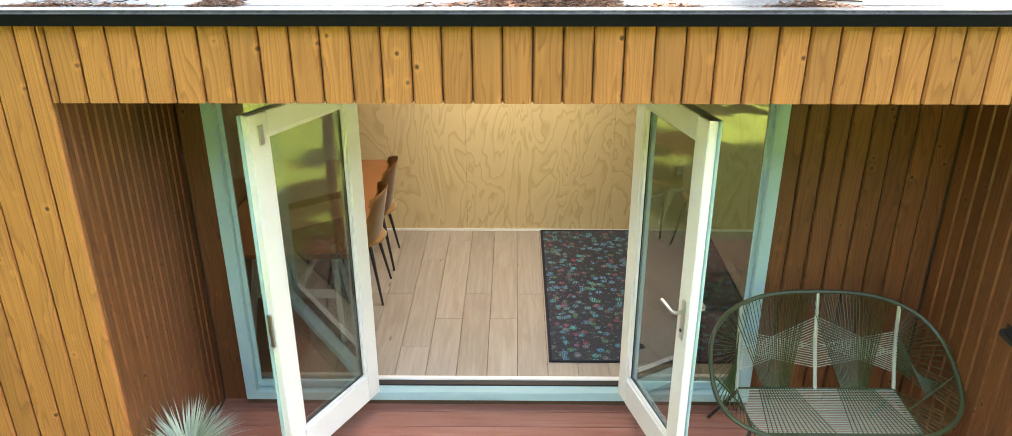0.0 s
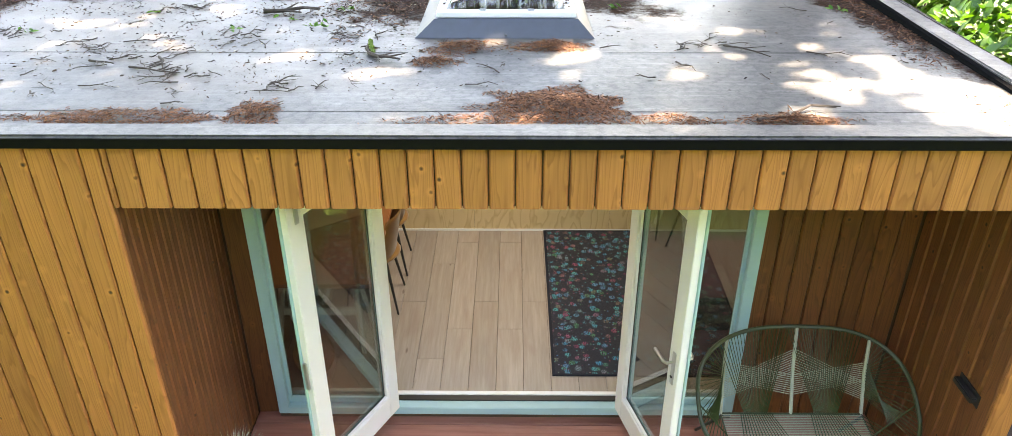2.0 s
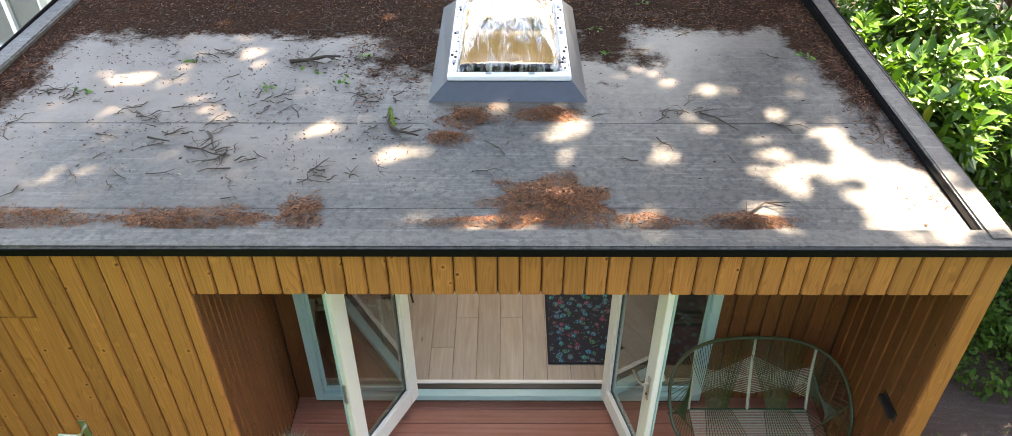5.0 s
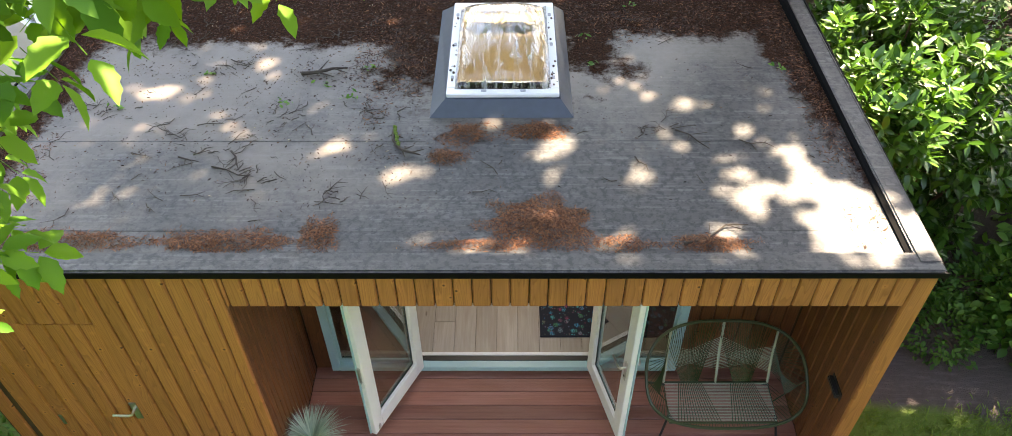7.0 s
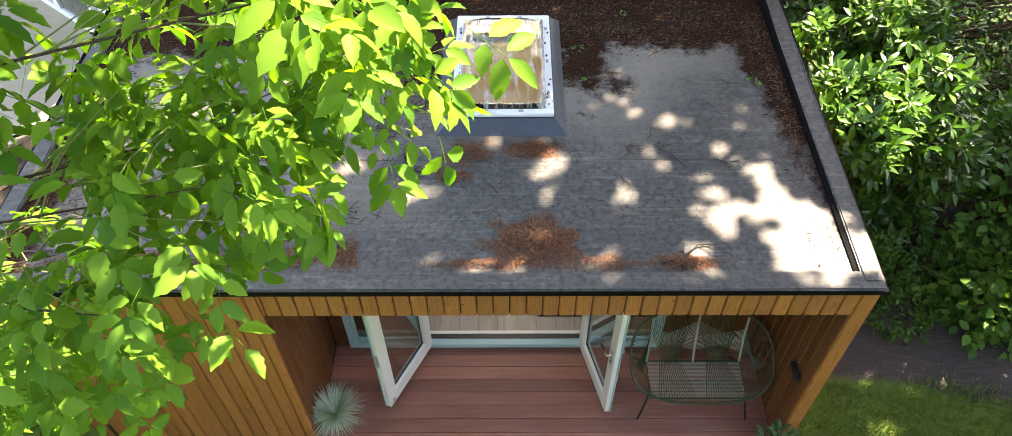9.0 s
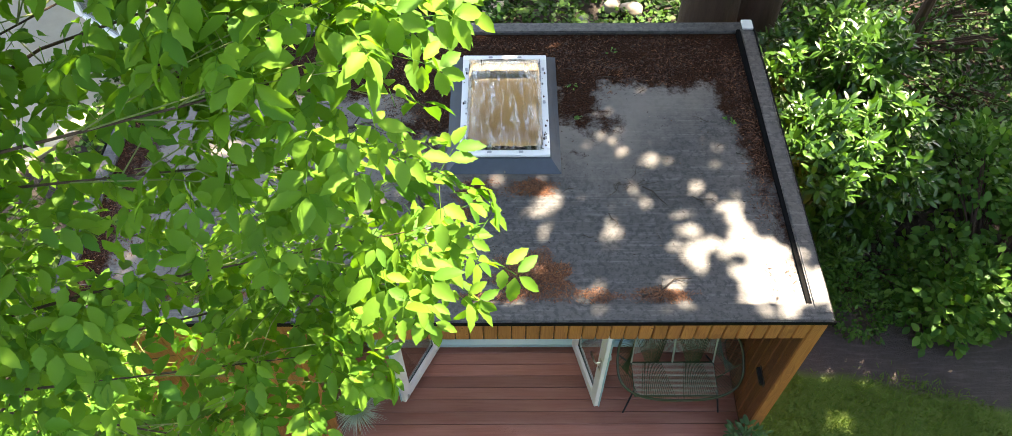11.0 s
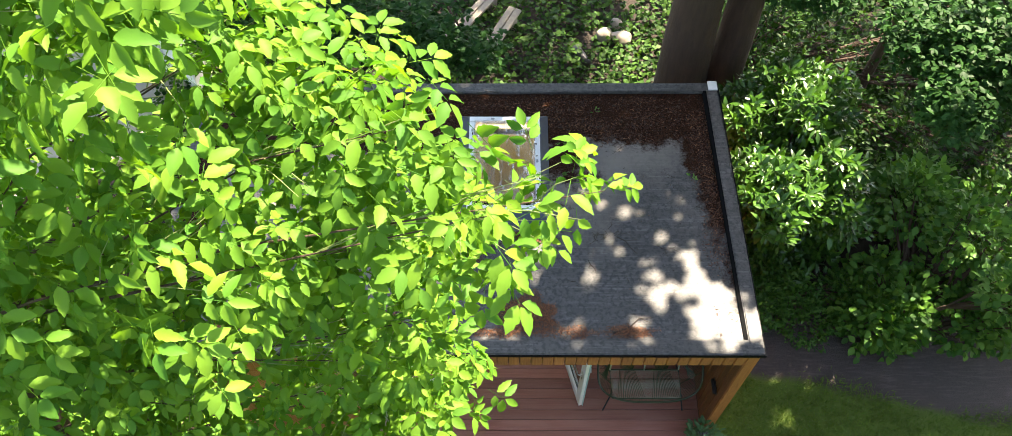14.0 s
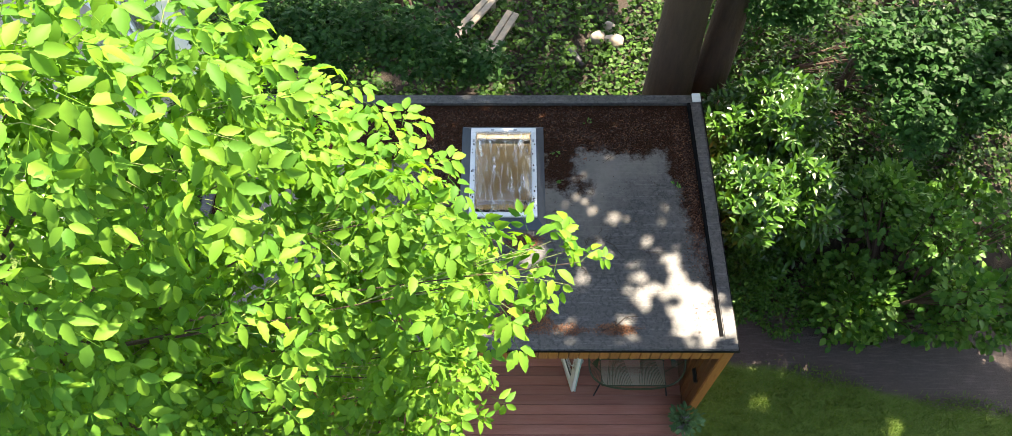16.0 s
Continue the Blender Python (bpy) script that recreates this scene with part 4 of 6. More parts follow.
# ---- plants in pots ----
def blade_mesh(name, count, length, width, droop, seed, mat, lo=0.25, base=0.03):
    """A tuft of narrow arching blades."""
    r = random.Random(seed)
    vs, fs = [], []
    for _ in range(count):
        a, tilt = r.uniform(0, math.tau), r.uniform(lo, 1.0)
        L, w = length * r.uniform(0.65, 1.1), width * r.uniform(0.7, 1.2)
        d = Vector((math.cos(a), math.sin(a), 0))
        s = Vector((-d.y, d.x, 0))
        p = d * r.uniform(0, base)
        n0 = len(vs)
        for i in range(5):
            f = i / 4
            q = p + d * (L * f * math.sin(tilt * 1.2)) + Vector((0, 0, L * f * math.cos(tilt * 1.2) - droop * L * f * f * tilt))
            ww = w * (1 - f) ** 0.7 / 2
            vs += [q - s * ww, q + s * ww] if i < 4 else [q]
        for i in range(3):
            k = n0 + 2 * i
            fs.append((k, k + 1, k + 3, k + 2))
        fs.append((n0 + 6, n0 + 7, n0 + 8))
    return mesh_of(name, vs, fs, mat, True)


plant = thing("potted_grass", "silvery tufted grass in an ochre pot on a wooden stand", "plant")
PX, PY = -1.33, 3.13
part("pot", lathe(bmesh.new(), [(0.075, 0.14), (0.105, 0.18), (0.118, 0.30), (0.112, 0.335), (0.098, 0.335), (0.10, 0.31)], (PX, PY, 0)), TERRACOTTA, plant, "rounded ochre pot", True)
for a in (0.5, 2.6, 4.7):
    part("stand_leg", tube(bmesh.new(), [(PX + 0.13 * math.cos(a), PY + 0.13 * math.sin(a), 0), (PX + 0.10 * math.cos(a), PY + 0.10 * math.sin(a), 0.22)], 0.014, 8), TABLEWOOD, plant, "short wooden stand leg")
part("stand_ring", tube(bmesh.new(), [(PX + 0.095 * math.cos(k * math.tau / 24), PY + 0.095 * math.sin(k * math.tau / 24), 0.135) for k in range(24)], 0.012, 6, True), TABLEWOOD, plant)
g = new("foliage", blade_mesh("foliage", 620, 0.34, 0.0075, 0.45, 3, SILVER))
g.parent, g.location = plant, (PX, PY, 0.31)
tagged(g, "arching silver-green blades")


def leaf_cloud(name, pts, dirs, size, mat, seed, shape=0.5, fold=0.25, curl=0.15, spread=1.0):
    """Many separate leaves: each a folded, pointed blade at a point, along a direction."""
    r = np.random.RandomState(seed)
    pts, dirs = np.asarray(pts, float), np.asarray(dirs, float)
    n = len(pts)
    d = dirs / np.linalg.norm(dirs, axis=1)[:, None]
    up = np.array([0, 0, 1.0]) + r.normal(0, 0.45, (n, 3))
    s = np.cross(up, d)
    s /= np.linalg.norm(s, axis=1)[:, None] + 1e-9
    u = np.cross(d, s)
    L = (size * r.uniform(0.55, 1.25, n) ** spread)[:, None]
    w = L * shape / 2
    rows = []
    for f, k in ((0.0, 0.06), (0.22, 0.72), (0.5, 1.0), (0.78, 0.66)):
        c = pts + d * L * f - u * L * curl * f * f
        rows += [c - s * w * k + u * w * k * fold, c, c + s * w * k + u * w * k * fold]
    rows.append(pts + d * L - u * L * curl)
    V = np.stack(rows, 1).reshape(-1, 3)
    base = np.arange(n) * 13
    quads = [(0, 1, 4, 3), (1, 2, 5, 4), (3, 4, 7, 6), (4, 5, 8, 7), (6, 7, 10, 9), (7, 8, 11, 10)]
    F = [tuple(int(b0 + i) for i in q) for b0 in base for q in quads]
    F += [tuple(int(b0 + i) for i in q) for b0 in base for q in ((9, 10, 12), (10, 11, 12))]
    me = bpy.data.meshes.new(name)
    me.from_pydata(V.tolist(), [], F)
    me.materials.append(mat)
    me.shade_smooth()
    return me


def clump_points(clumps, n, seed, inside=0.25):
    """Points on and in lumpy ellipsoids (x, y, z, rx, ry, rz), with the way outward."""
    r = np.random.RandomState(seed)
    c = np.asarray(clumps, float)
    area = c[:, 3] * c[:, 4] + c[:, 4] * c[:, 5] + c[:, 3] * c[:, 5]
    k = r.choice(len(c), n, p=area / area.sum())
    v = r.normal(0, 1, (n, 3))
    v /= np.linalg.norm(v, axis=1)[:, None]
    rad = (1 - inside * r.uniform(0, 1, n) ** 1.5)[:, None]
    lump = np.array([noise.noise(Vector(q) * 2.3 + Vector((k0 * 3.1, 0, 0))) for q, k0 in zip(v, k)])
    rad *= (1 + 0.28 * lump)[:, None]
    return c[k, :3] + v * c[k, 3:6] * rad, v, r


pot2 = thing("potted_shrub", "small leafy green plant in a grey pot at the deck's corner", "plant")
part("pot", lathe(bmesh.new(), [(0.085, 0.0), (0.12, 0.20), (0.125, 0.215), (0.108, 0.215), (0.105, 0.19)], (2.52, 2.80, 0.0)), GREYPOT, pot2, "plain grey pot", True)
p, v, r = clump_points([(2.52, 2.80, 0.34, 0.19, 0.17, 0.14)], 170, 8, 0.6)
g = new("foliage", leaf_cloud("foliage", p, v + r.normal(0, 0.4, v.shape), 0.09, POTLEAF, 3, 0.5))
g.parent = pot2
b = bmesh.new()
for k in range(9):
    tube(b, [(2.52, 2.80, 0.19), (2.52 + 0.10 * math.cos(k * 0.7), 2.80 + 0.10 * math.sin(k * 0.7), 0.38)], 0.004, 5)
tagged(part("branchwork", b, BARK, pot2), kind="stuff")

# ---- garden: hedges, shrubs and trees ----
def bush(name, clumps, n, size, mat, label, category, seed, shape=0.45, stem=None, inside=0.3, droop=0.2):
    t = thing(name, label, category)
    p, v, r = clump_points(clumps, n, seed, inside)
    keep = p[:, 2] > GZ + 0.03
    p, v = p[keep], v[keep]
    d = v * 0.8 + r.normal(0, 0.5, v.shape) + np.array([0, 0, 0.35 - droop])
    g = new("crown", leaf_cloud("crown", p, d, size, mat, seed, shape))
    g.parent = t
    b = bmesh.new()
    rr = random.Random(seed)
    x, y = stem or (clumps[0][0], clumps[0][1])
    for c in clumps:
        a = Vector((x + rr.uniform(-0.1, 0.1), y + rr.uniform(-0.1, 0.1), GZ - 0.03))
        e = Vector(c[:3])
        m = a.lerp(e, 0.5) + Vector((rr.uniform(-0.1, 0.1), rr.uniform(-0.1, 0.1), 0.1))
        tube(b, [a, m, e], [0.035, 0.025, 0.01], 7)
        for _ in range(7):
            q = e + Vector((rr.uniform(-1, 1) * c[3], rr.uniform(-1, 1) * c[4], rr.uniform(-0.6, 1) * c[5])) * 0.75
            tube(b, [m, m.lerp(q, 0.6) + Vector((0, 0, 0.05)), q], [0.012, 0.008, 0.004], 5)
    tagged(part("branchwork", b, BARK, t), kind="stuff")
    return t


def heap(seed, n, x, y, z, r, top):
    """Clumps spread over a stretch of ground, each kept under a rolling top."""
    rr = random.Random(seed)
    out = []
    while len(out) < n:
        c = (rr.uniform(*x), rr.uniform(*y), rr.uniform(*z), rr.uniform(*r))
        if c[2] + c[3] < top(c[0], c[1]) + 0.3 * noise.noise((c[0] * 1.6, c[1] * 1.6, seed)):
            out.append((c[0], c[1], c[2], c[3], c[3] * rr.uniform(0.8, 1.15), c[3] * rr.uniform(0.75, 1.1)))
    return out


def whorl_bush(name, clumps, shoots, size, mat, label, category, seed, per=8, shape=0.36):
    """A shrub of upturned shoots, each with a whorl of long leaves round its tip."""
    t = thing(name, label, category)
    p, v, r = clump_points(clumps, shoots, seed, 0.35)
    keep = p[:, 2] > GZ + 0.05
    p, v = p[keep], v[keep]
    ax = v * 0.8 + np.array([0, 0, 0.55]) + r.normal(0, 0.25, v.shape)
    ax /= np.linalg.norm(ax, axis=1)[:, None]
    e1 = np.cross(ax, np.array([0.3, 0.5, 0.81]))
    e1 /= np.linalg.norm(e1, axis=1)[:, None] + 1e-9
    e2 = np.cross(ax, e1)
    P, D = [], []
    for k in range(per):
        a = (k * 2.4 + r.uniform(-0.3, 0.3, len(p)))[:, None]
        P.append(p - ax * (0.014 * (per - k)))
        D.append(ax * (0.25 + 0.11 * k) + e1 * np.cos(a) + e2 * np.sin(a))
    g = new("crown", leaf_cloud("crown", np.concatenate(P), np.concatenate(D), size, mat, seed, shape, 0.2, 0.22))
    g.parent = t
    b = bmesh.new()
    x, y = np.mean([c[0] for c in clumps]), np.mean([c[1] for c in clumps])
    rr = random.Random(seed)
    for c in clumps:
        a = Vector((x + (c[0] - x) * 0.4, y + (c[1] - y) * 0.4, GZ - 0.03))
        e = Vector(c[:3])
        m = a.lerp(e, 0.5) + Vector((rr.uniform(-0.1, 0.1), rr.uniform(-0.1, 0.1), 0.05))
        tube(b, [a, m, e], [0.03, 0.02, 0.008], 6)
    tagged(part("branchwork", b, BARK, t), kind="stuff")
    return t


whorl_bush("laurel_hedge", heap(11, 46, (3.12, 4.6), (4.7, 7.4), (0.1, 2.3), (0.30, 0.46), lambda x, y: 2.75 - 0.25 * abs(y - 5.9) - 0.35 * max(0, x - 3.7)), 3300, 0.135, LAUREL, "tall cherry laurel with long glossy leaves beside the house", "hedge", 11)
bush("low_hedge", heap(12, 16, (3.05, 4.6), (4.35, 4.95), (-0.05, 0.75), (0.26, 0.38), lambda x, y: 1.05), 13000, 0.062, HEDGELEAF, "dense dark low hedge of small leaves by the path", "hedge", 12, 0.5)
bush("broad_shrub", heap(13, 30, (4.85, 7.4), (3.75, 6.3), (0.1, 1.7), (0.30, 0.52), lambda x, y: 1.75 + 0.12 * (x - 5)), 9500, 0.115, BEECH, "spreading shrub with rounded fresh green leaves over the path", "shrub", 13, 0.66)
bush("dark_shrub", heap(14, 22, (3.6, 7.8), (6.6, 9.9), (0.0, 1.3), (0.4, 0.7), lambda x, y: 1.7), 7500, 0.10, BOXLEAF, "dark shrub in deep shade behind the laurel", "shrub", 14, 0.5)

NEAR = [(-0.62, 1.71, 5.34, 0.40), (-0.15, 1.65, 5.35, 0.22), (-0.38, 1.63, 6.84, 0.40), (-0.96, 1.79, 6.52, 0.50), (-1.36, 1.60, 4.65, 0.24), (-0.88, 1.79, 7.72, 0.48),
        (0.16, 1.43, 7.40, 0.26), (-0.18, 1.47, 5.80, 0.33), (-0.90, 1.79, 5.08, 0.22), (-0.88, 1.50, 8.45, 0.38), (-0.20, 1.40, 6.60, 0.26),
        (-0.22, 1.63, 7.60, 0.34), (-0.56, 1.23, 5.40, 0.30), (-0.96, 1.75, 8.50, 0.50), (-0.50, 1.35, 6.30, 0.26), (-0.85, 1.25, 7.40, 0.36),
        (-1.60, 1.50, 6.60, 0.48), (-2.30, 1.50, 5.60, 0.85), (-2.20, 1.50, 7.00, 1.00), (-1.70, 1.40, 8.20, 0.78), (-1.15, 1.35, 8.80, 0.34), (-1.35, 1.30, 5.80, 0.50), (-0.75, 0.98, 5.25, 0.24), (-1.15, 1.05, 4.75, 0.28), (0.45, 1.45, 7.50, 0.18), (-0.45, 2.05, 7.20, 0.40), (-0.15, 1.95, 6.60, 0.33), (-0.75, 2.10, 7.60, 0.38)]
LOW = [(-2.55, 1.95, 3.2, 0.46), (-2.3, 1.95, 3.6, 0.26), (-3.45, 1.6, 3.3, 0.70), (-3.5, 2.0, 2.2, 0.55), (-4.2, 1.5, 2.6, 0.7), (-3.0, 1.2, 4.2, 0.6)]   # shaded boughs before the shed


def sprig_parts(seed):
    """A compound leaf: a thin stalk with three or five drooping leaflets; points and faces."""
    r = random.Random(seed)
    vs, fs = [], []
    L = 0.10
    spots = [(1.0, 0.0)] + [(f, s * r.uniform(0.9, 1.25)) for f in ((0.45, 0.95) if seed % 3 else (0.62,)) for s in (-1, 1)]
    for f, turn in spots:
        o = Vector((L * f, 0, -0.03 * f * f))
        d = Vector((math.cos(turn), math.sin(turn), -r.uniform(0.1, 0.6))).normalized()
        s = Vector((0, 0, 1)).cross(d).normalized()
        u = d.cross(s)
        l, w = r.uniform(0.075, 0.112), r.uniform(0.040, 0.054)
        n0 = len(vs)
        o = o + d * 0.012
        for g, k in ((0.0, 0.05), (0.14, 0.60), (0.30, 1.0), (0.38, 0.90), (0.54, 1.0), (0.62, 0.78), (0.76, 0.70), (0.84, 0.42)):
            c = o + d * l * g - u * 0.22 * l * g * g
            jag = 1 + r.uniform(-0.08, 0.08)
            vs += [c - s * w / 2 * k * jag + u * w * 0.2 * k, c, c + s * w / 2 * k * jag + u * w * 0.2 * k]
        vs.append(o + d * l - u * 0.22 * l)
        for i in range(7):
            k = n0 + 3 * i
            fs += [(k, k + 1, k + 4, k + 3), (k + 1, k + 2, k + 5, k + 4)]
        k = n0 + 21
        fs += [(k, k + 1, k + 3), (k + 1, k + 2, k + 3)]
    n0 = len(vs)
    for f in (0.0, 1.0):
        c = Vector((L * f, 0, -0.03 * f * f))
        vs += [c + Vector((0, 0.0012, 0)), c + Vector((0, -0.0012, 0)), c + Vector((0, 0, -0.002))]
    fs += [(n0, n0 + 1, n0 + 4, n0 + 3), (n0 + 1, n0 + 2, n0 + 5, n0 + 4), (n0 + 2, n0, n0 + 3, n0 + 5)]
    return vs, fs


SPRIGS = [sprig_parts(k) for k in range(7)]


def sprig_frames(clumps, density, seed):
    """Where sprigs sit in round clumps and how they are turned."""
    r = np.random.RandomState(seed)
    out = []
    for c in clumps:
        for _ in range(int(density * (0.8 if c[2] > 7.0 else 1.0) * c[3] ** 2.2)):
            v = Vector(r.normal(0, 1, 3)).normalized()
            q = 1 + 0.38 * noise.noise(v * 2.0 + Vector(c[:3]) * 1.7)
            p = Vector(c[:3]) + v * c[3] * q * (r.uniform(0.12, 1.0) ** 0.45)
            a = math.atan2(v.y, v.x) + r.normal(0, 0.9)
            out.append(Matrix.Translation(p) @ Euler((r.normal(0, 0.38), 0.30 + r.normal(0, 0.38), a)).to_matrix().to_4x4() @ Matrix.Scale(r.uniform(0.58, 1.0), 4))
    return out


maple = thing("maple_tree", "young maple with bright fresh green compound leaves in sunlight", "tree")
b = bmesh.new()
tube(b, [(-3.35, 1.25, GZ - 0.1), (-3.25, 1.3, 1.2), (-3.0, 1.35, 2.8), (-2.6, 1.45, 4.6), (-2.2, 1.5, 6.4), (-1.9, 1.45, 8.2)], [0.16, 0.13, 0.11, 0.085, 0.05, 0.015], 12)
part("trunk", b, BARK, maple)
rs = random.Random(17)
for c in NEAR + LOW:
    e = Vector(c[:3])
    f = max(0.25, min(0.92, (c[2] - 1.6) / 7.5))
    a = Vector((-3.2, 1.3, 1.2)).lerp(Vector((-1.95, 1.45, 8.0)), f)
    m = a.lerp(e, 0.55) + Vector((0, rs.uniform(-0.1, 0.1), 0.14))
    limb = part("limb", tube(bmesh.new(), [a, m, e, e + (e - m) * 0.1], [0.012, 0.005, 0.0022, 0.001], 7), BARK, maple)
    for _ in range(9):
        q = e + Vector((rs.gauss(0, 1), rs.gauss(0, 1), rs.gauss(0, 1))).normalized() * c[3] * rs.uniform(0.6, 0.95)
        s = m.lerp(e, rs.uniform(0.3, 1.0))
        part("twig", tube(bmesh.new(), [s, s.lerp(q, 0.5) + Vector((0, 0, 0.03)), q], [0.0026, 0.0018, 0.001], 5), GREENTWIG, limb)
frames = sprig_frames(NEAR, 1120, 21) + sprig_frames(LOW, 1250, 22)
near, rest = [], []
for m in frames:
    (near if m.translation.x > -0.75 and m.translation.y < 1.45 else rest).append(m)
rest += near[300:]
near = near[:300]
meshes = [mesh_of("leaf", vs, fs, MAPLE, True) for vs, fs in SPRIGS]
for k, m in enumerate(near):
    piece("leaf", meshes[k % 7], maple, m)
V, F = [], []
for k, m in enumerate(rest):
    vs, fs = SPRIGS[k % 7]
    n0 = len(V)
    V += [m @ q for q in vs]
    F += [tuple(i + n0 for i in f) for f in fs]
crown = new("crown", mesh_of("crown", V, F, MAPLE, True))
crown.parent = maple
tagged(crown, kind="stuff")

# ---- the large trees behind; unseen crowns and trees added to shade the roof ----
# x, y, rx, ry of spots where crowns lose leaves to shape sun patches
LIT = [(-2.34, 4.80, 0.26, 0.10), (-1.85, 5.15, 0.14, 0.06), (-2.34, 3.61, 0.14, 0.07), (-0.96, 4.08, 0.12, 0.09), (-0.69, 4.19, 0.08, 0.12), (-0.48, 3.83, 0.16, 0.11),
       (-0.80, 3.58, 0.15, 0.06), (-0.27, 3.23, 0.08, 0.12), (0.26, 3.85, 0.07, 0.08), (0.53, 3.79, 0.11, 0.08), (1.10, 4.79, 0.13, 0.11), (1.52, 4.66, 0.09, 0.10),
       (1.04, 3.66, 0.09, 0.22), (0.42, 3.46, 0.13, 0.11), (0.00, 3.18, 0.16, 0.06), (1.79, 4.34, 0.10, 0.12), (1.32, 4.07, 0.08, 0.16), (1.65, 3.66, 0.15, 0.08),
       (1.46, 3.32, 0.18, 0.10), (0.85, 3.18, 0.10, 0.07), (2.10, 3.83, 0.14, 0.21), (2.24, 3.43, 0.24, 0.27), (2.56, 3.15, 0.28, 0.36), (3.65, 5.60, 0.55, 0.80)]


def shaded(p):
    """False where the crown is open, so that the sun comes through to the roof."""
    h = (p.z - 2.46) / SUN.z
    x, y = p.x - SUN.x * h, p.y - SUN.y * h
    n = noise.noise((x * 3.3, y * 3.3, 3.3))
    if y < 2.4:                             # ragged light over the lawn and the young maple
        if noise.noise((x * 1.3, y * 1.3, 2.1)) > ((-0.6 if y > -2.5 else 0.25) if x < -0.8 else 0.0 if x < 0.3 else 0.24 if x < 3.2 else 0.34):
            return False
    elif x > 2.8:
        side = noise.noise((x * 1.7, y * 1.7, 7.1))
        if side > (0.50 if y < (4.9 if x > 4.2 else 4.6) else -0.34 if x < 4.7 or (x < 6.6 and y < 6.0) else 0.06) or n > (0.44 if y < 4.9 else 0.36):
            return False
    elif y > 6.8:
        if noise.noise((x * 1.8, y * 1.8, 9.1)) > 0.33 or n > 0.40:
            return False
    elif n > (0.37 if x > 0.2 and y < 4.9 else 0.45) or noise.noise((x * 6.0, y * 3.6, 5.3)) > (0.30 if x > 0.2 and y < 4.4 else 0.42):
        return False
    for cx, cy, rx, ry in LIT:
        w = 0.95 + 1.2 * noise.noise((x * 8.0, y * 6.5, 1.7))
        g = 1.48
        if ((x - cx) / (rx * g)) ** 2 + ((y - cy) / (ry * g)) ** 2 < w:
            return False
    return True


def big_tree(name, at, top, r0, crown_lo, crown_hi, spread, n, label, seed, lean=(0, 0), mat=DARKMAPLE, size=0.17):
    t = thing(name, label, "tree", "large trees")
    rr = random.Random(seed)
    pts, rad = [], []
    for k in range(9):
        f = k / 8
        pts.append(Vector((at[0] + lean[0] * f + 0.06 * noise.noise((f * 3, seed, 0)), at[1] + lean[1] * f, GZ - 0.1 + (top - GZ) * f)))
        rad.append(r0 * (1.25 if k == 0 else 1) * (1 - 0.75 * f))
    part("trunk", tube(bmesh.new(), pts, rad, 18), BARK, t, smooth=True)
    for k in range(12):
        a = k * 2.4
        s = pts[4 + k % 4]
        e = Vector((at[0] + lean[0] + spread[0] * 0.8 * math.cos(a), at[1] + lean[1] + spread[1] * 0.8 * math.sin(a), rr.uniform(crown_lo, crown_hi)))
        part("limb", tube(bmesh.new(), [s, s.lerp(e, 0.5) + Vector((0, 0, 0.3)), e], [0.05, 0.03, 0.008], 8), BARK, t)
    r = np.random.RandomState(seed)
    P, D = [], []
    while len(P) < n:
        a, q = r.uniform(0, math.tau), math.sqrt(r.uniform(0, 1))
        p = Vector((at[0] + lean[0] + spread[0] * q * math.cos(a), at[1] + lean[1] + spread[1] * q * math.sin(a), r.uniform(crown_lo, crown_hi) - 0.6 * q * q))
        if shaded(p):
            P.append(p[:])
            D.append((r.normal(), r.normal(), r.normal() * 0.35 - 0.2))
    g = new("crown", leaf_cloud("crown", P, D, size, mat, seed, 0.85))
    g.parent = t
    return t


big_tree("oak_tree", (2.66, 7.52), 9.5, 0.40, 7.4, 9.6, (4.6, 3.0), 13000, "old broadleaf tree with a thick brown trunk behind the house", 31, (-0.25, 0.1))
big_tree("oak_tree", (3.10, 7.50), 8.5, 0.30, 7.6, 9.2, (3.6, 2.6), 3500, "second dark trunk beside the old broadleaf tree", 32, (0.5, 0.9))
# the next four trees are added out of view, only for their shade
big_tree("oak_tree", (8.6, 8.6), 9.5, 0.26, 7.4, 9.4, (3.8, 4.2), 17000, "unseen broadleaf tree added beyond the shrubs for its shade", 33)
big_tree("oak_tree", (8.2, 5.2), 10.2, 0.24, 8.7, 10.3, (4.6, 2.4), 14000, "unseen broadleaf tree added to shade the lawn", 35, (-3.6, -0.3))
big_tree("oak_tree", (5.0, 13.6), 9.5, 0.26, 7.6, 9.6, (6.0, 3.0), 8000, "unseen broadleaf tree added to shade the ivy", 36)
big_tree("oak_tree", (-5.0, 10.5), 9.5, 0.28, 7.4, 9.6, (4.6, 3.4), 6000, "unseen broadleaf tree added beyond the house for its shade", 34, (0.8, -1.0))


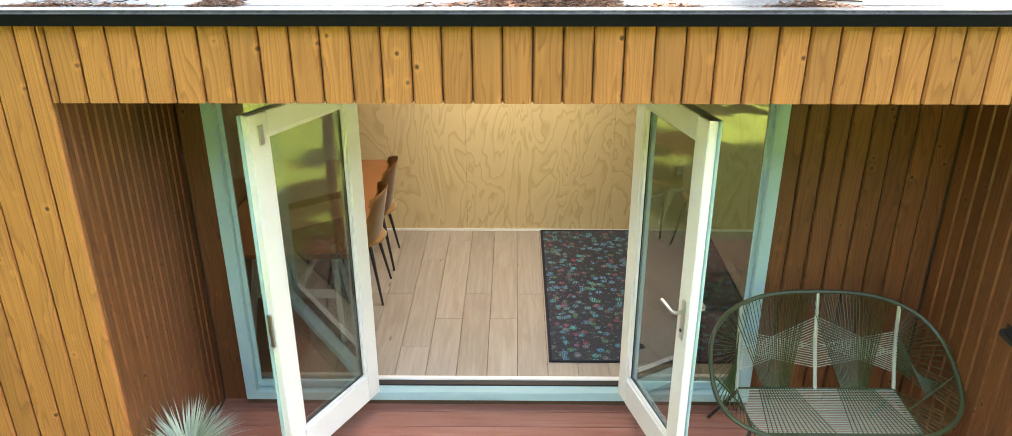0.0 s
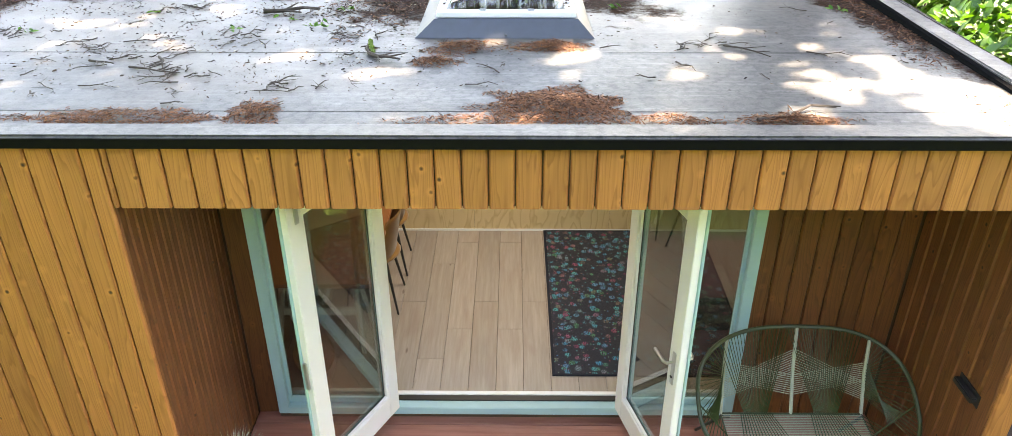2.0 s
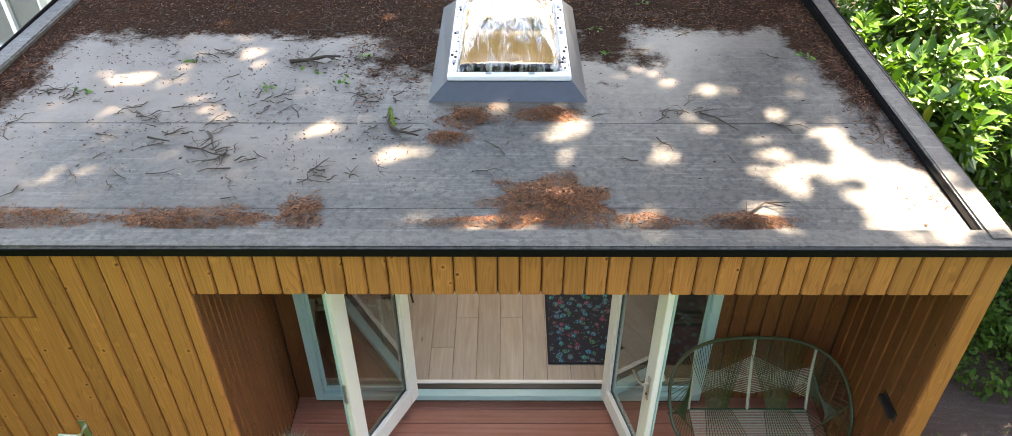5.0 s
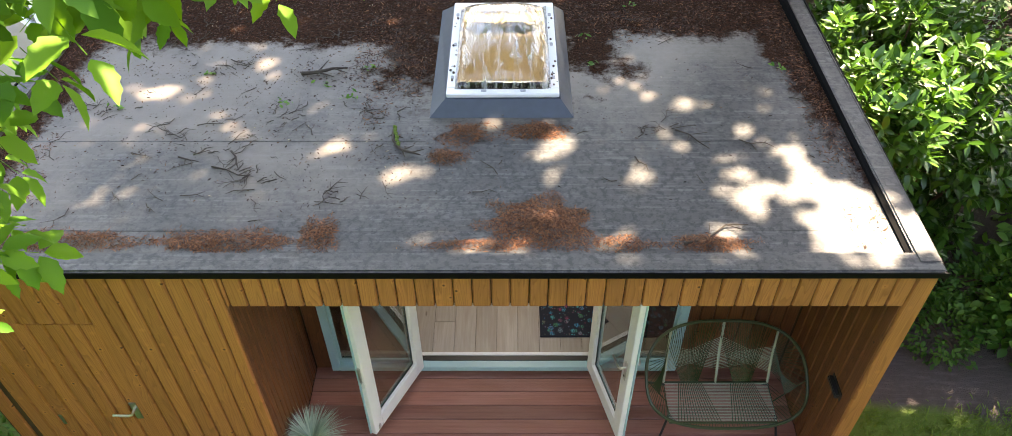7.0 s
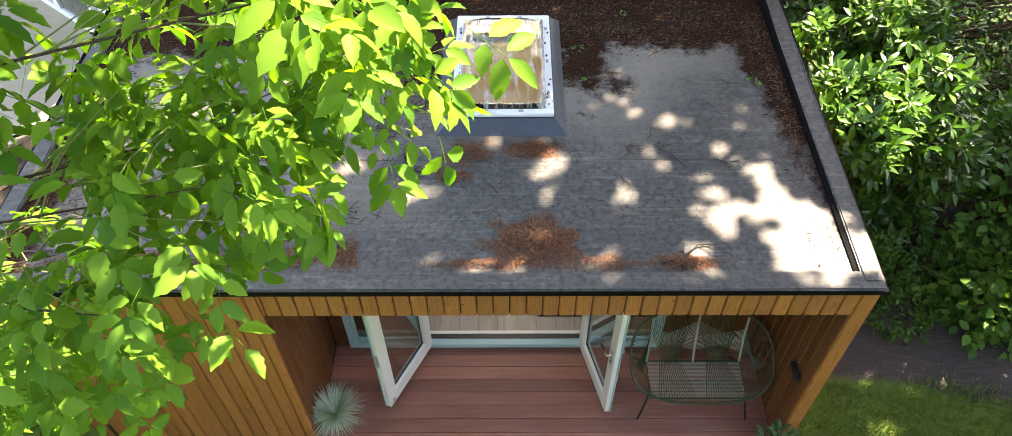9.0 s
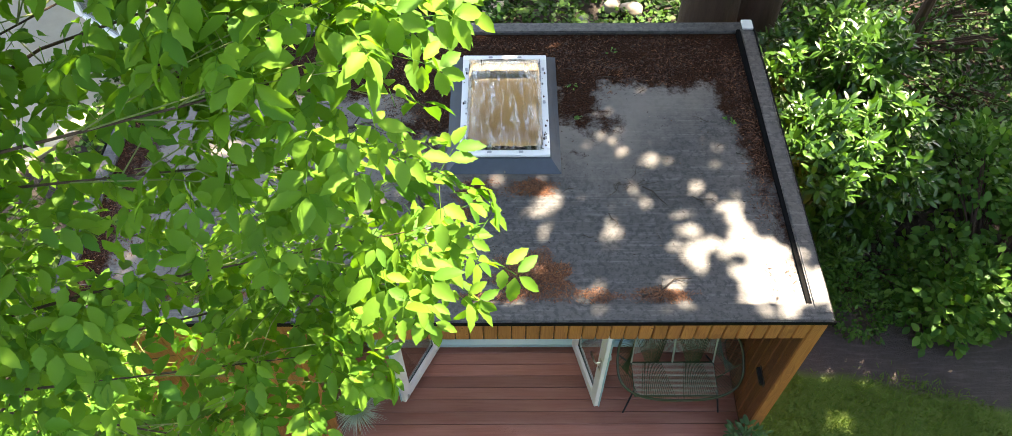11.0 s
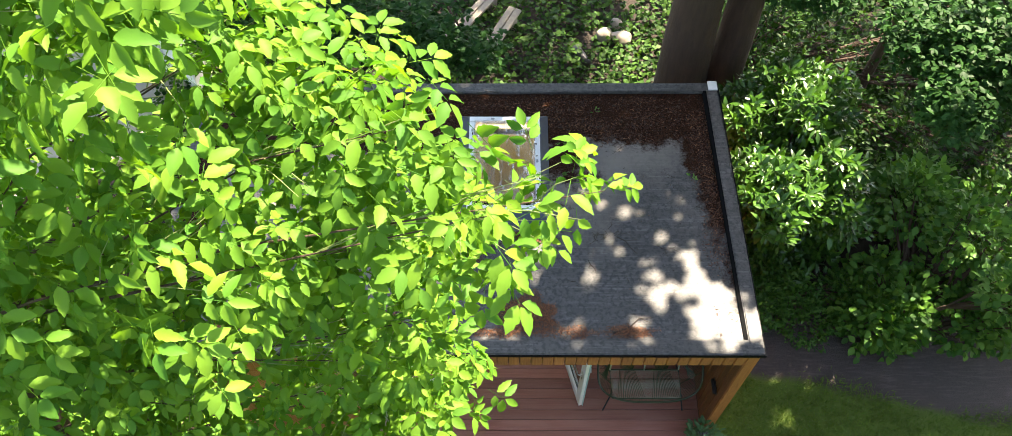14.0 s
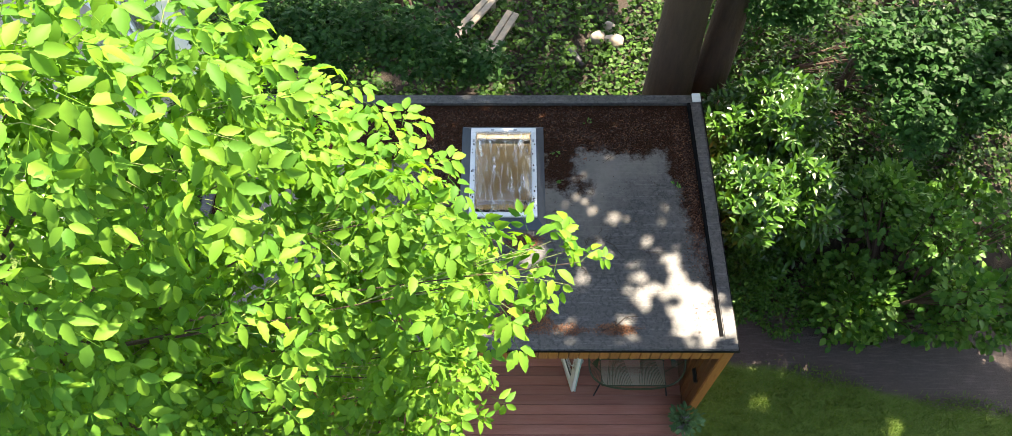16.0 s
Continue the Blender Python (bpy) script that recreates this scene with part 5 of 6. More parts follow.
def lobed_cloud(name, clumps, n, size, mat, label, seed, stem):
    """Low hanging boughs with lobed leaves: three blades to a leaf."""
    t = thing(name, label, "tree")
    p, v, r = clump_points(clumps, n, seed, 0.7)
    p3 = np.repeat(p, 3, 0)
    a = r.uniform(0, math.tau, n)
    turn = np.stack([a, a + 0.85, a - 0.85], 1).reshape(-1)
    tilt = np.repeat(r.normal(-0.15, 0.3, n), 3)
    d = np.stack([np.cos(turn), np.sin(turn), tilt], 1)
    g = new("crown", leaf_cloud("crown", p3, d, size, mat, seed, 0.5, 0.1, 0.1))
    g.parent = t
    b = bmesh.new()
    for c in clumps:
        e = Vector(c[:3])
        s = Vector(stem)
        tube(b, [s, s.lerp(e, 0.5) + Vector((0, 0, 0.3)), e], [0.05, 0.03, 0.008], 7)
    part("bough", b, BARK, t)
    part("trunk", tube(bmesh.new(), [(stem[0], stem[1], GZ - 0.05), stem], [0.09, 0.05], 10), BARK, t)
    return t


lobed_cloud("field_maple", [(-1.0, 7.6, 2.2, 0.7, 0.6, 0.4), (-0.25, 7.4, 2.0, 0.5, 0.35, 0.3), (-2.1, 7.7, 2.4, 0.9, 0.7, 0.5), (-3.2, 7.8, 2.4, 1.0, 0.8, 0.6)], 4500, 0.085, FIELDMAPLE, "dark maple bough hanging over the ivy behind the house", 41, (-1.6, 9.6, 2.2))
lobed_cloud("field_maple", [(5.2, 6.6, 3.1, 0.7, 0.7, 0.4), (6.0, 6.3, 3.2, 0.9, 0.9, 0.5), (5.1, 5.7, 3.0, 0.4, 0.5, 0.3), (4.0, 7.7, 3.0, 0.6, 0.5, 0.45), (6.9, 6.9, 3.2, 0.9, 0.9, 0.6)], 8500, 0.085, FIELDMAPLE, "dark maple bough spreading over the laurel", 42, (5.6, 8.2, 2.8))

# ---- behind the house: ivy, stones, a plank seat ----
r = np.random.RandomState(51)
n = 42000
P = np.stack([r.uniform(-5.5, 9.5, n), r.uniform(6.6, 13.0, n), np.zeros(n)], 1)
hump = np.array([noise.noise(Vector((q[0] * 1.5, q[1] * 1.5, 4.0))) for q in P])
keepm = hump > -0.38
P[:, 2] = GZ + 0.03 + 0.10 * np.maximum(hump + 0.2, 0) + r.uniform(0, 0.14, n)
P = P[keepm]
D = np.stack([r.normal(0, 1, len(P)), r.normal(0, 1, len(P)), r.normal(0.1, 0.3, len(P))], 1)
iv = new("ground_ivy", leaf_cloud("ground_ivy", P, D, 0.085, IVY, 52, 0.8, 0.15))
tagged(iv, "low ivy covering the shaded ground behind the house", "ivy", kind="stuff")


def stone(at, size, seed):
    b = bmesh.new()
    bmesh.ops.create_icosphere(b, subdivisions=3, radius=1)
    for v in b.verts:
        v.co *= 1 + 0.22 * noise.noise(v.co * 1.3 + Vector((seed, 0, 0)))
    bmesh.ops.transform(b, matrix=pose(*at, 0, 0, seed * 40) @ Matrix.Diagonal((*size, 1)), verts=b.verts)
    return tagged(part("stone", b, STONE, smooth=True), "pale rounded garden stone lying in the ivy", "stone", "stones in the ivy")


stone((1.80, 9.70, GZ + 0.10), (0.14, 0.13, 0.12), 1)
stone((2.08, 9.64, GZ + 0.10), (0.14, 0.18, 0.12), 2)
stone((2.02, 9.98, GZ + 0.09), (0.12, 0.10, 0.10), 3)
seat = thing("plank_seat", "two weathered planks on low blocks among the ivy", "bench")
for a, c in (((-0.28, 8.93, 0.16), (0.30, 10.15, 0.16)), ((-0.80, 9.45, 0.16), (-0.02, 10.60, 0.16))):
    a, c = Vector(a), Vector(c)
    d = (c - a).normalized()
    ang = math.degrees(math.atan2(d.y, d.x))
    for s in (-0.062, 0.062):
        pl = part("plank", boxed((0, s - 0.055, -0.02), ((c - a).length, s + 0.055, 0.02), 0.004, pose(*a, 0, 0, ang)), OLDWOOD, seat)
    for f in (0.15, 0.85):
        part("block", boxed((f * (c - a).length - 0.08, -0.10, GZ - 0.17), (f * (c - a).length + 0.08, 0.10, -0.021), 0.006, pose(a.x, a.y, 0.16, 0, 0, ang)), OLDWOOD, seat)
b = bmesh.new()
tube(b, [(1.30, 9.42, GZ + 0.10), (1.50, 9.02, GZ + 0.10)], 0.075, 16)
tagged(part("clay_pipe", b, DARKSTEEL, smooth=True), "short dark pipe lying in the ivy", "pipe")

# ---- added trees and hedge, out of view, that hold back low sky light ----
bush("garden_hedge", [(-7 + 2.6 * k, -8.6 - 0.5 * (k % 2), 1.7, 1.6, 0.8, 2.3) for k in range(7)], 9000, 0.30, BOXLEAF, "unseen tall hedge added at the lawn's end to block low sky", "hedge", 75, 0.5)
for k, (x, y) in enumerate(((-6.0, -11.5), (-2.2, -12.0), (2.0, -12.5), (6.5, -11.0), (11.0, -5.0), (-9.5, -4.5), (12.0, 1.0))):
    big_tree("garden_tree", (x, y), 8.5, 0.22, 3.0, 9.0, (3.2, 2.6), 3200, "unseen tall tree added at the garden's edge to block low sky", 300 + k, (0, 0), BOXLEAF, 0.46)
for k, (x, y) in enumerate(((-4.2, -3.8), (4.4, -4.0), (-7.8, 0.3))):
    big_tree("garden_tree", (x, y), 6.0, 0.18, 1.3, 5.6, (2.4, 2.2), 4500, "unseen bushy tree added on the lawn to block low sky", 320 + k, (0, 0), BOXLEAF, 0.32)

# ---- lawn ----
def grass(name, x0, x1, y0, y1, n, seed, size, label):
    r = np.random.RandomState(seed)
    P = np.stack([r.uniform(x0, x1, n), r.uniform(y0, y1, n), np.full(n, GZ - 0.01)], 1)
    lim = 3.75 - 0.20 * (P[:, 0] - 3.5) + 0.10 * np.sin(P[:, 0] * 3.1) + r.normal(0, 0.06, n)
    P = P[P[:, 1] < lim]
    D = np.stack([r.normal(0, 0.55, len(P)), r.normal(0, 0.55, len(P)), np.ones(len(P))], 1)
    g = new(name, leaf_cloud(name, P, D, size, GRASS, seed, 0.14, 0.1, 0.35))
    return tagged(g, label, "grass", kind="stuff")


grass("lawn_grass", 2.75, 7.6, 1.6, 3.9, 26000, 61, 0.065, "short green lawn grass beside the path")
grass("lawn_grass", -3.4, 2.7, -3.5, 1.6, 9000, 62, 0.07, "sunlit lawn grass before the deck")

# ---- beside the shed: shrubs and the neighbouring house ----
bush("shade_shrub", heap(72, 20, (-5.2, -2.75), (0.7, 2.2), (0.1, 2.0), (0.32, 0.5), lambda x, y: 2.3 - 0.5 * (x + 2.9)), 6500, 0.085, BOXLEAF, "dark leafy shrub in the shade before the shed", "shrub", 73, 0.55)
bush("side_shrub", [(-4.4, 3.4, 0.5, 0.6, 0.7, 0.9), (-4.3, 4.6, 0.3, 0.5, 0.6, 0.6), (-4.9, 2.4, 0.7, 0.7, 0.7, 1.0), (-4.0, 2.2, 0.1, 0.5, 0.4, 0.5)], 3200, 0.085, BEECH, "leafy shrub in shade beside the shed", "shrub", 71, 0.55)
house = thing("neighbour_house", "white-framed glass doors of a neighbouring house over pale paving", "house")
HM = pose(-5.4, 8.65, 0, 0, 0, -38)
part("wall", boxed((-5.0, 0.25, GZ), (0.6, 0.55, 3.0), 0, HM), PLASTER, house)
part("roof_slab", boxed((-5.2, -0.1, 3.0), (0.8, 2.4, 3.15), 0.01, HM), GALV, house)
part("terrace", boxed((-5.2, -3.4, GZ - 0.05), (0.7, 0.249, GZ + 0.065), 0.01, HM), PAVING, house, "pale sandy paving")
for k in range(4):
    w = part("glass_door", boxed((-4.6 + 1.15 * k, 0.215, GZ + 0.16), (-3.56 + 1.15 * k, 0.225, 2.25), 0, HM), glass("dark_glass", (0.5, 0.55, 0.55)), house)
    fr = bmesh.new()
    for lo, hi in (((-4.66 + 1.15 * k, 0.18, GZ + 0.07), (-4.58 + 1.15 * k, 0.248, 2.3)), ((-3.58 + 1.15 * k, 0.18, GZ + 0.07), (-3.515 + 1.15 * k, 0.248, 2.3)), ((-4.58 + 1.15 * k, 0.18, GZ + 0.07), (-3.58 + 1.15 * k, 0.248, GZ + 0.17)), ((-4.58 + 1.15 * k, 0.18, 2.22), (-3.58 + 1.15 * k, 0.248, 2.3))):
        box(fr, lo, hi, 0.004, HM)
    part("frame", fr, WHITE, w, "white plastic frame")

# ---- litter on the roof ----
def strips(name, spots, n, length, width, mat, seed, label, category, height=0.05):
    """Heaps and scatterings of dry needles: each a thin bent strip. Spots: x, y, rx, ry, weight."""
    r = np.random.RandomState(seed)
    s = np.asarray(spots, float)
    k = r.choice(len(s), n, p=s[:, 4] / s[:, 4].sum())
    q = 1.08 * r.uniform(0, 1, n) ** 0.62
    a = r.uniform(0, math.tau, n)
    q *= 1 + 0.75 * np.array([noise.noise(Vector((math.cos(t) * 2.4, math.sin(t) * 2.4, 5.0 + 2.1 * j))) for t, j in zip(a, k)])
    x, y = s[k, 0] + q * np.cos(a) * s[k, 2], s[k, 1] + q * np.sin(a) * s[k, 3]
    patch = np.array([noise.noise(Vector((u * 3.1, w * 3.1, 8.0 + seed))) for u, w in zip(x, y)])
    ok = (patch > r.uniform(-0.6, 0.42, n)) & (x < 2.53) & (x > -3.28) & (y > 3.12) & (y < 6.27) & ~((x > -0.36) & (x < 0.68) & (y > 4.43) & (y < 5.97))
    x, y, q, k = x[ok], y[ok], q[ok], k[ok]
    m = len(x)
    z = 2.465 - 0.0167 * (y - 3.0) + 0.003 + height * np.maximum(0, 1 - q) ** 1.2 * r.uniform(0.2, 1, m)
    P = np.stack([x, y, z], 1)
    D = np.stack([r.normal(0, 1, m), r.normal(0, 1, m), r.normal(0, 0.16, m)], 1)
    g = new(name, leaf_cloud(name, P, D, length, mat, seed, width, 0.1, 0.2, 2.8))
    return tagged(g, label, category, kind="stuff")


PILES = [(0.40, 3.36, 0.30, 0.22, 7), (-1.50, 3.22, 0.34, 0.09, 3), (-0.93, 3.28, 0.11, 0.14, 1.4), (-2.45, 3.22, 0.5, 0.07, 3), (-0.20, 4.00, 0.12, 0.07, 1), (-0.02, 4.26, 0.24, 0.13, 1.6),
         (0.42, 4.28, 0.20, 0.10, 1.4), (0.86, 3.19, 0.18, 0.07, 1), (1.40, 3.19, 0.26, 0.06, 1.4), (0.1, 3.18, 0.5, 0.04, 1)]
strips("needle_heaps", PILES, 56000, 0.023, 0.12, NEEDLE, 81, "heaps of dry orange-brown conifer needles on the roof", "needles", 0.05)
strips("needle_drift", [(-3.15, 5.0, 0.22, 1.6, 3), (-3.1, 3.6, 0.25, 0.6, 1.6), (2.42, 4.9, 0.14, 1.5, 2.4), (0.0, 6.1, 3.2, 0.28, 5), (-0.72, 5.2, 0.28, 0.6, 2.5), (1.3, 5.8, 1.2, 0.4, 3)], 38000, 0.025, 0.17, DRIFT, 82, "dark drift of needles and rotted leaves along the roof edges", "litter", 0.02)
strips("leaf_crumbs", [(-1.6, 4.9, 1.6, 1.1, 6), (-2.2, 5.6, 1.0, 0.6, 3), (-1.2, 4.0, 1.6, 0.5, 2.5), (1.3, 4.4, 1.2, 0.8, 0.8), (-1.1, 5.0, 0.35, 0.12, 1.6), (-0.6, 5.3, 0.3, 0.5, 2)], 12000, 0.016, 0.32, SCRAP, 83, "crumbs of dark leaf litter scattered over the roof", "litter", 0.004)


def stick(a, c, r0, seed, forks=2):
    rr = random.Random(seed)
    a, c = Vector((*a, roof_z(a[1]) + r0 + 0.003)), Vector((*c, roof_z(c[1]) + r0 + 0.004))
    b = bmesh.new()
    side = Vector((-(c - a).y, (c - a).x, 0))
    pts = [a, a.lerp(c, 0.35) + side * rr.uniform(-0.12, 0.12), a.lerp(c, 0.7) + side * rr.uniform(-0.12, 0.12) + Vector((0, 0, 0.008)), c]
    tube(b, pts, [r0, r0 * 0.85, r0 * 0.65, r0 * 0.35], 6)
    for k in range(forks):
        s = pts[1 + k % 2]
        e = s + (c - a) * rr.uniform(0.15, 0.35) + side * rr.choice((-1, 1)) * rr.uniform(0.15, 0.4) + Vector((0, 0, rr.uniform(0, 0.015)))
        tube(b, [s, e], [r0 * 0.5, r0 * 0.2], 5)
    return tagged(part("stick", b, TWIG), "dry forked stick lying on the roof", "stick", "sticks on the roof")


for k, (a, c, q) in enumerate((((-0.58, 4.31), (-0.55, 4.10), 0.014), ((-0.56, 4.12), (-0.38, 4.01), 0.012), ((-1.36, 4.98), (-1.02, 5.06), 0.016), ((1.36, 4.29), (1.56, 4.08), 0.006), ((-1.75, 3.90), (-1.45, 3.80), 0.006),
                              ((-1.66, 4.06), (-1.56, 3.86), 0.008), ((1.25, 3.18), (1.66, 3.34), 0.009), ((1.78, 4.18), (2.0, 4.10), 0.004), ((1.05, 4.0), (1.12, 3.85), 0.005), ((-2.0, 4.0), (-1.85, 3.95), 0.007))):
    stick(a, c, q, 90 + k, 3)
rs = random.Random(99)
KNOTS = [(-1.35, 4.45), (-1.75, 4.02), (-1.45, 3.82), (-2.15, 4.3), (-0.75, 4.5), (-1.9, 5.1), (-2.4, 5.4), (-1.2, 5.5), (-2.7, 4.5), (1.3, 4.3), (-0.9, 3.6)]
for k in range(210):                       # broken larch twigs, most of them in tangles
    if k % 5 < 3:
        c = KNOTS[(k // 5) % len(KNOTS)]
        x, y = rs.gauss(c[0], 0.10), rs.gauss(c[1], 0.055)
    else:
        x, y = rs.uniform(-3.0, 2.3), rs.uniform(3.3, 6.0)
        if rs.random() < 0.5 and x > 0.3:
            continue
    if -0.45 < x < 0.75 and y > 4.35:
        continue
    a, l = rs.uniform(0, math.tau), rs.uniform(0.05, 0.19)
    stick((x, y), (x + l * math.cos(a), y + l * math.sin(a)), rs.uniform(0.0018, 0.0042), 200 + k, rs.choice((1, 2, 3)))


def fallen_sprig(x, y, seed):
    """A small green shoot that has dropped on the roof."""
    r = np.random.RandomState(seed)
    n = 9
    P = np.stack([x + r.normal(0, 0.03, n), y + r.normal(0, 0.025, n), np.full(n, roof_z(y) + 0.008)], 1)
    D = np.stack([r.normal(0, 1, n), r.normal(0, 1, n), r.uniform(0, 0.5, n)], 1)
    g = new("fallen_sprig", leaf_cloud("fallen_sprig", P, D, 0.042, BEECH, seed, 0.45))
    return tagged(g, "small green sprig dropped on the roof", "sprig", "green sprigs on the roof")


for k, (x, y) in enumerate(((-2.62, 4.55), (-1.42, 4.62), (-1.15, 4.85), (-0.95, 4.70), (-0.85, 5.05), (0.80, 5.55), (0.84, 5.10), (2.28, 5.05), (1.25, 6.05), (-2.05, 5.0))):
    fallen_sprig(x, y, 400 + k)
moss_bm = bmesh.new()
for k in range(16):
    f = k / 15
    bmesh.ops.create_icosphere(moss_bm, subdivisions=1, radius=0.012 + 0.006 * math.sin(k * 2.3), matrix=pose(-0.585 + 0.045 * f + 0.004 * math.sin(k), 4.31 - 0.20 * f, roof_z(4.2) + 0.026))
tagged(part("moss_cushion", moss_bm, plain("bright_moss", (0.10, 0.16, 0.02), (0.05, 0.09, 0.012), 90.0, 0.95, 0.006)), "yellow-green moss on the bent stick", "moss", kind="stuff")
# seams of the rubber sheet
structure("roof_seam", [((-3.28, 3.300, roof_z(3.3) - 0.004), (2.50, 3.312, roof_z(3.3) + 0.0016)), ((-3.28, 4.175, roof_z(4.2) - 0.004), (-0.36, 4.183, roof_z(4.2) + 0.0022)), ((0.70, 4.175, roof_z(4.2) - 0.004), (2.51, 4.183, roof_z(4.2) + 0.0022)), ((-0.305, 3.12, roof_z(3.1) - 0.02), (-0.297, 4.17, roof_z(4.1) + 0.004))], UPSTAND, "low lapped seams of the rubber roofing", "seam")

# ---- cladding, board by board ----
def board_mesh(width, height, mat=CLAD):
    """An upright board with chamfered front edges; its face looks along -y, its foot is at z = 0."""
    h, c = width / 2 - 0.003, 0.010
    prof = [(-h, BT), (-h, c), (-h + c * 0.8, 0), (h - c * 0.8, 0), (h, c), (h, BT)]
    vs = [(x, y, z) for z in (0, height) for x, y in prof]
    n = len(prof)
    fs = [(k, k + 1, n + k + 1, n + k) for k in range(n - 1)] + [(n - 1, 0, n, 2 * n - 1), tuple(range(n))[::-1], tuple(range(n, 2 * n))]
    return mesh_of("board", vs, fs, mat)


BW = 0.1133
cache = {}


def boards(parent, start, count, z0, z1, m, width=BW, mat=CLAD):
    """A run of boards along the x of the frame m."""
    for k in range(count):
        key = (round(width, 4), round(z1 - z0, 3), mat.name)
        if key not in cache:
            cache[key] = board_mesh(width, z1 - z0, mat)
        piece("board", cache[key], parent, m @ pose(start + (k + 0.5) * width, 0, z0))


flat = pose(0, Y0, 0)
BX = -1.47                                  # the joint nearest the porch corner
nleft = int((BX - X0) / BW) + 1
wl = (BX - X0) / nleft
# shed front: a door is set flush in the boards
DX1, DX0, DZ = -2.345, -3.24, 1.97
boards(wall_front, BX - BW, 1, GZ + 0.05, 2.454, pose(0.0, Y0, 0), RX0 - BX + BW)
boards(wall_front, RX0, 1, SOFFIT, 2.454, flat, BX - RX0)
for k in range(1, nleft):
    x = BX - (k + 0.5) * BW
    if x - BW / 2 < X0 - 0.02:
        continue
    if DX0 - 0.02 < x < DX1:
        boards(wall_front, x - BW / 2, 1, DZ + 0.01, 2.454, flat)
    else:
        boards(wall_front, x - BW / 2, 1, GZ + 0.05, 2.454, flat)
nf = int(round((RX1 - BX) / BW))
wf = (RX1 - BX) / nf
boards(wall_front, BX, nf, SOFFIT, 2.454, flat, wf)
boards(wall_front, RX1, 1, GZ + 0.05, 2.454, flat, X1 - RX1)
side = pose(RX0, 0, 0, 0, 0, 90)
boards(wall_recess_left, Y0 + BT + 0.003, 15, 0.004, SOFFIT - 0.002, side, (RY - Y0 - BT - 0.004) / 15, SHADECLAD)
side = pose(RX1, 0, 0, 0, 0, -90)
boards(wall_right, -RY + 0.002, 9, 0.004, SOFFIT - 0.002, side, (RY - Y0 - BT - 0.004) / 9, SHADECLAD)
boards(wall_recess_back, RX0 + 0.001, 1, 0.004, SOFFIT - 0.002, pose(0, RY, 0), FX0 - RX0 - 0.002, SHADECLAD)
boards(wall_recess_back, FX1 + 0.002, 8, 0.004, SOFFIT - 0.002, pose(0, RY, 0), (RX1 - FX1 - 0.004) / 8, SHADECLAD)
side = pose(X1, 0, 0, 0, 0, 90)
boards(wall_right, Y0 + BT + 0.003, 30, GZ + 0.05, 2.40, side, (Y1 - Y0 - BT - 0.005) / 30)
door = thing("door_3", "boarded shed door with a steel handle, closed flush with the wall", "door", kind="structure")
nd = 8
boards(door, DX0 + 0.006, nd, GZ + 0.08, DZ, pose(0, Y0 - 0.001, 0), (DX1 - DX0 - 0.012) / nd)
part("edge_strip", boxed((DX1 - 0.002, Y0 + 0.001, GZ + 0.08), (DX1 + 0.003, Y0 + 0.012, DZ)), GALV, door, "thin metal edge strip")
part("backing", boxed((DX0, Y0 + BT + 0.0005, GZ + 0.06), (DX1, Y0 + BT + 0.0018, DZ)), DARKWOOD, door)
hb = boxed((-2.445, Y0 - 0.010, 0.90), (-2.395, Y0 - 0.002, 1.10), 0.003)
plate = part("handle_plate", hb, CHROME, door, "steel handle plate")
part("lever", tube(bmesh.new(), [(-2.42, Y0 - 0.01, 1.03), (-2.42, Y0 - 0.06, 1.03), (-2.44, Y0 - 0.068, 1.03), (-2.55, Y0 - 0.066, 1.034)], 0.010, 10), CHROME, plate, "bent steel lever")
part("lock_plate", boxed((-3.00, Y0 - 0.006, 0.82), (-2.975, Y0 - 0.0015, 0.94), 0.003), CHROME, door)

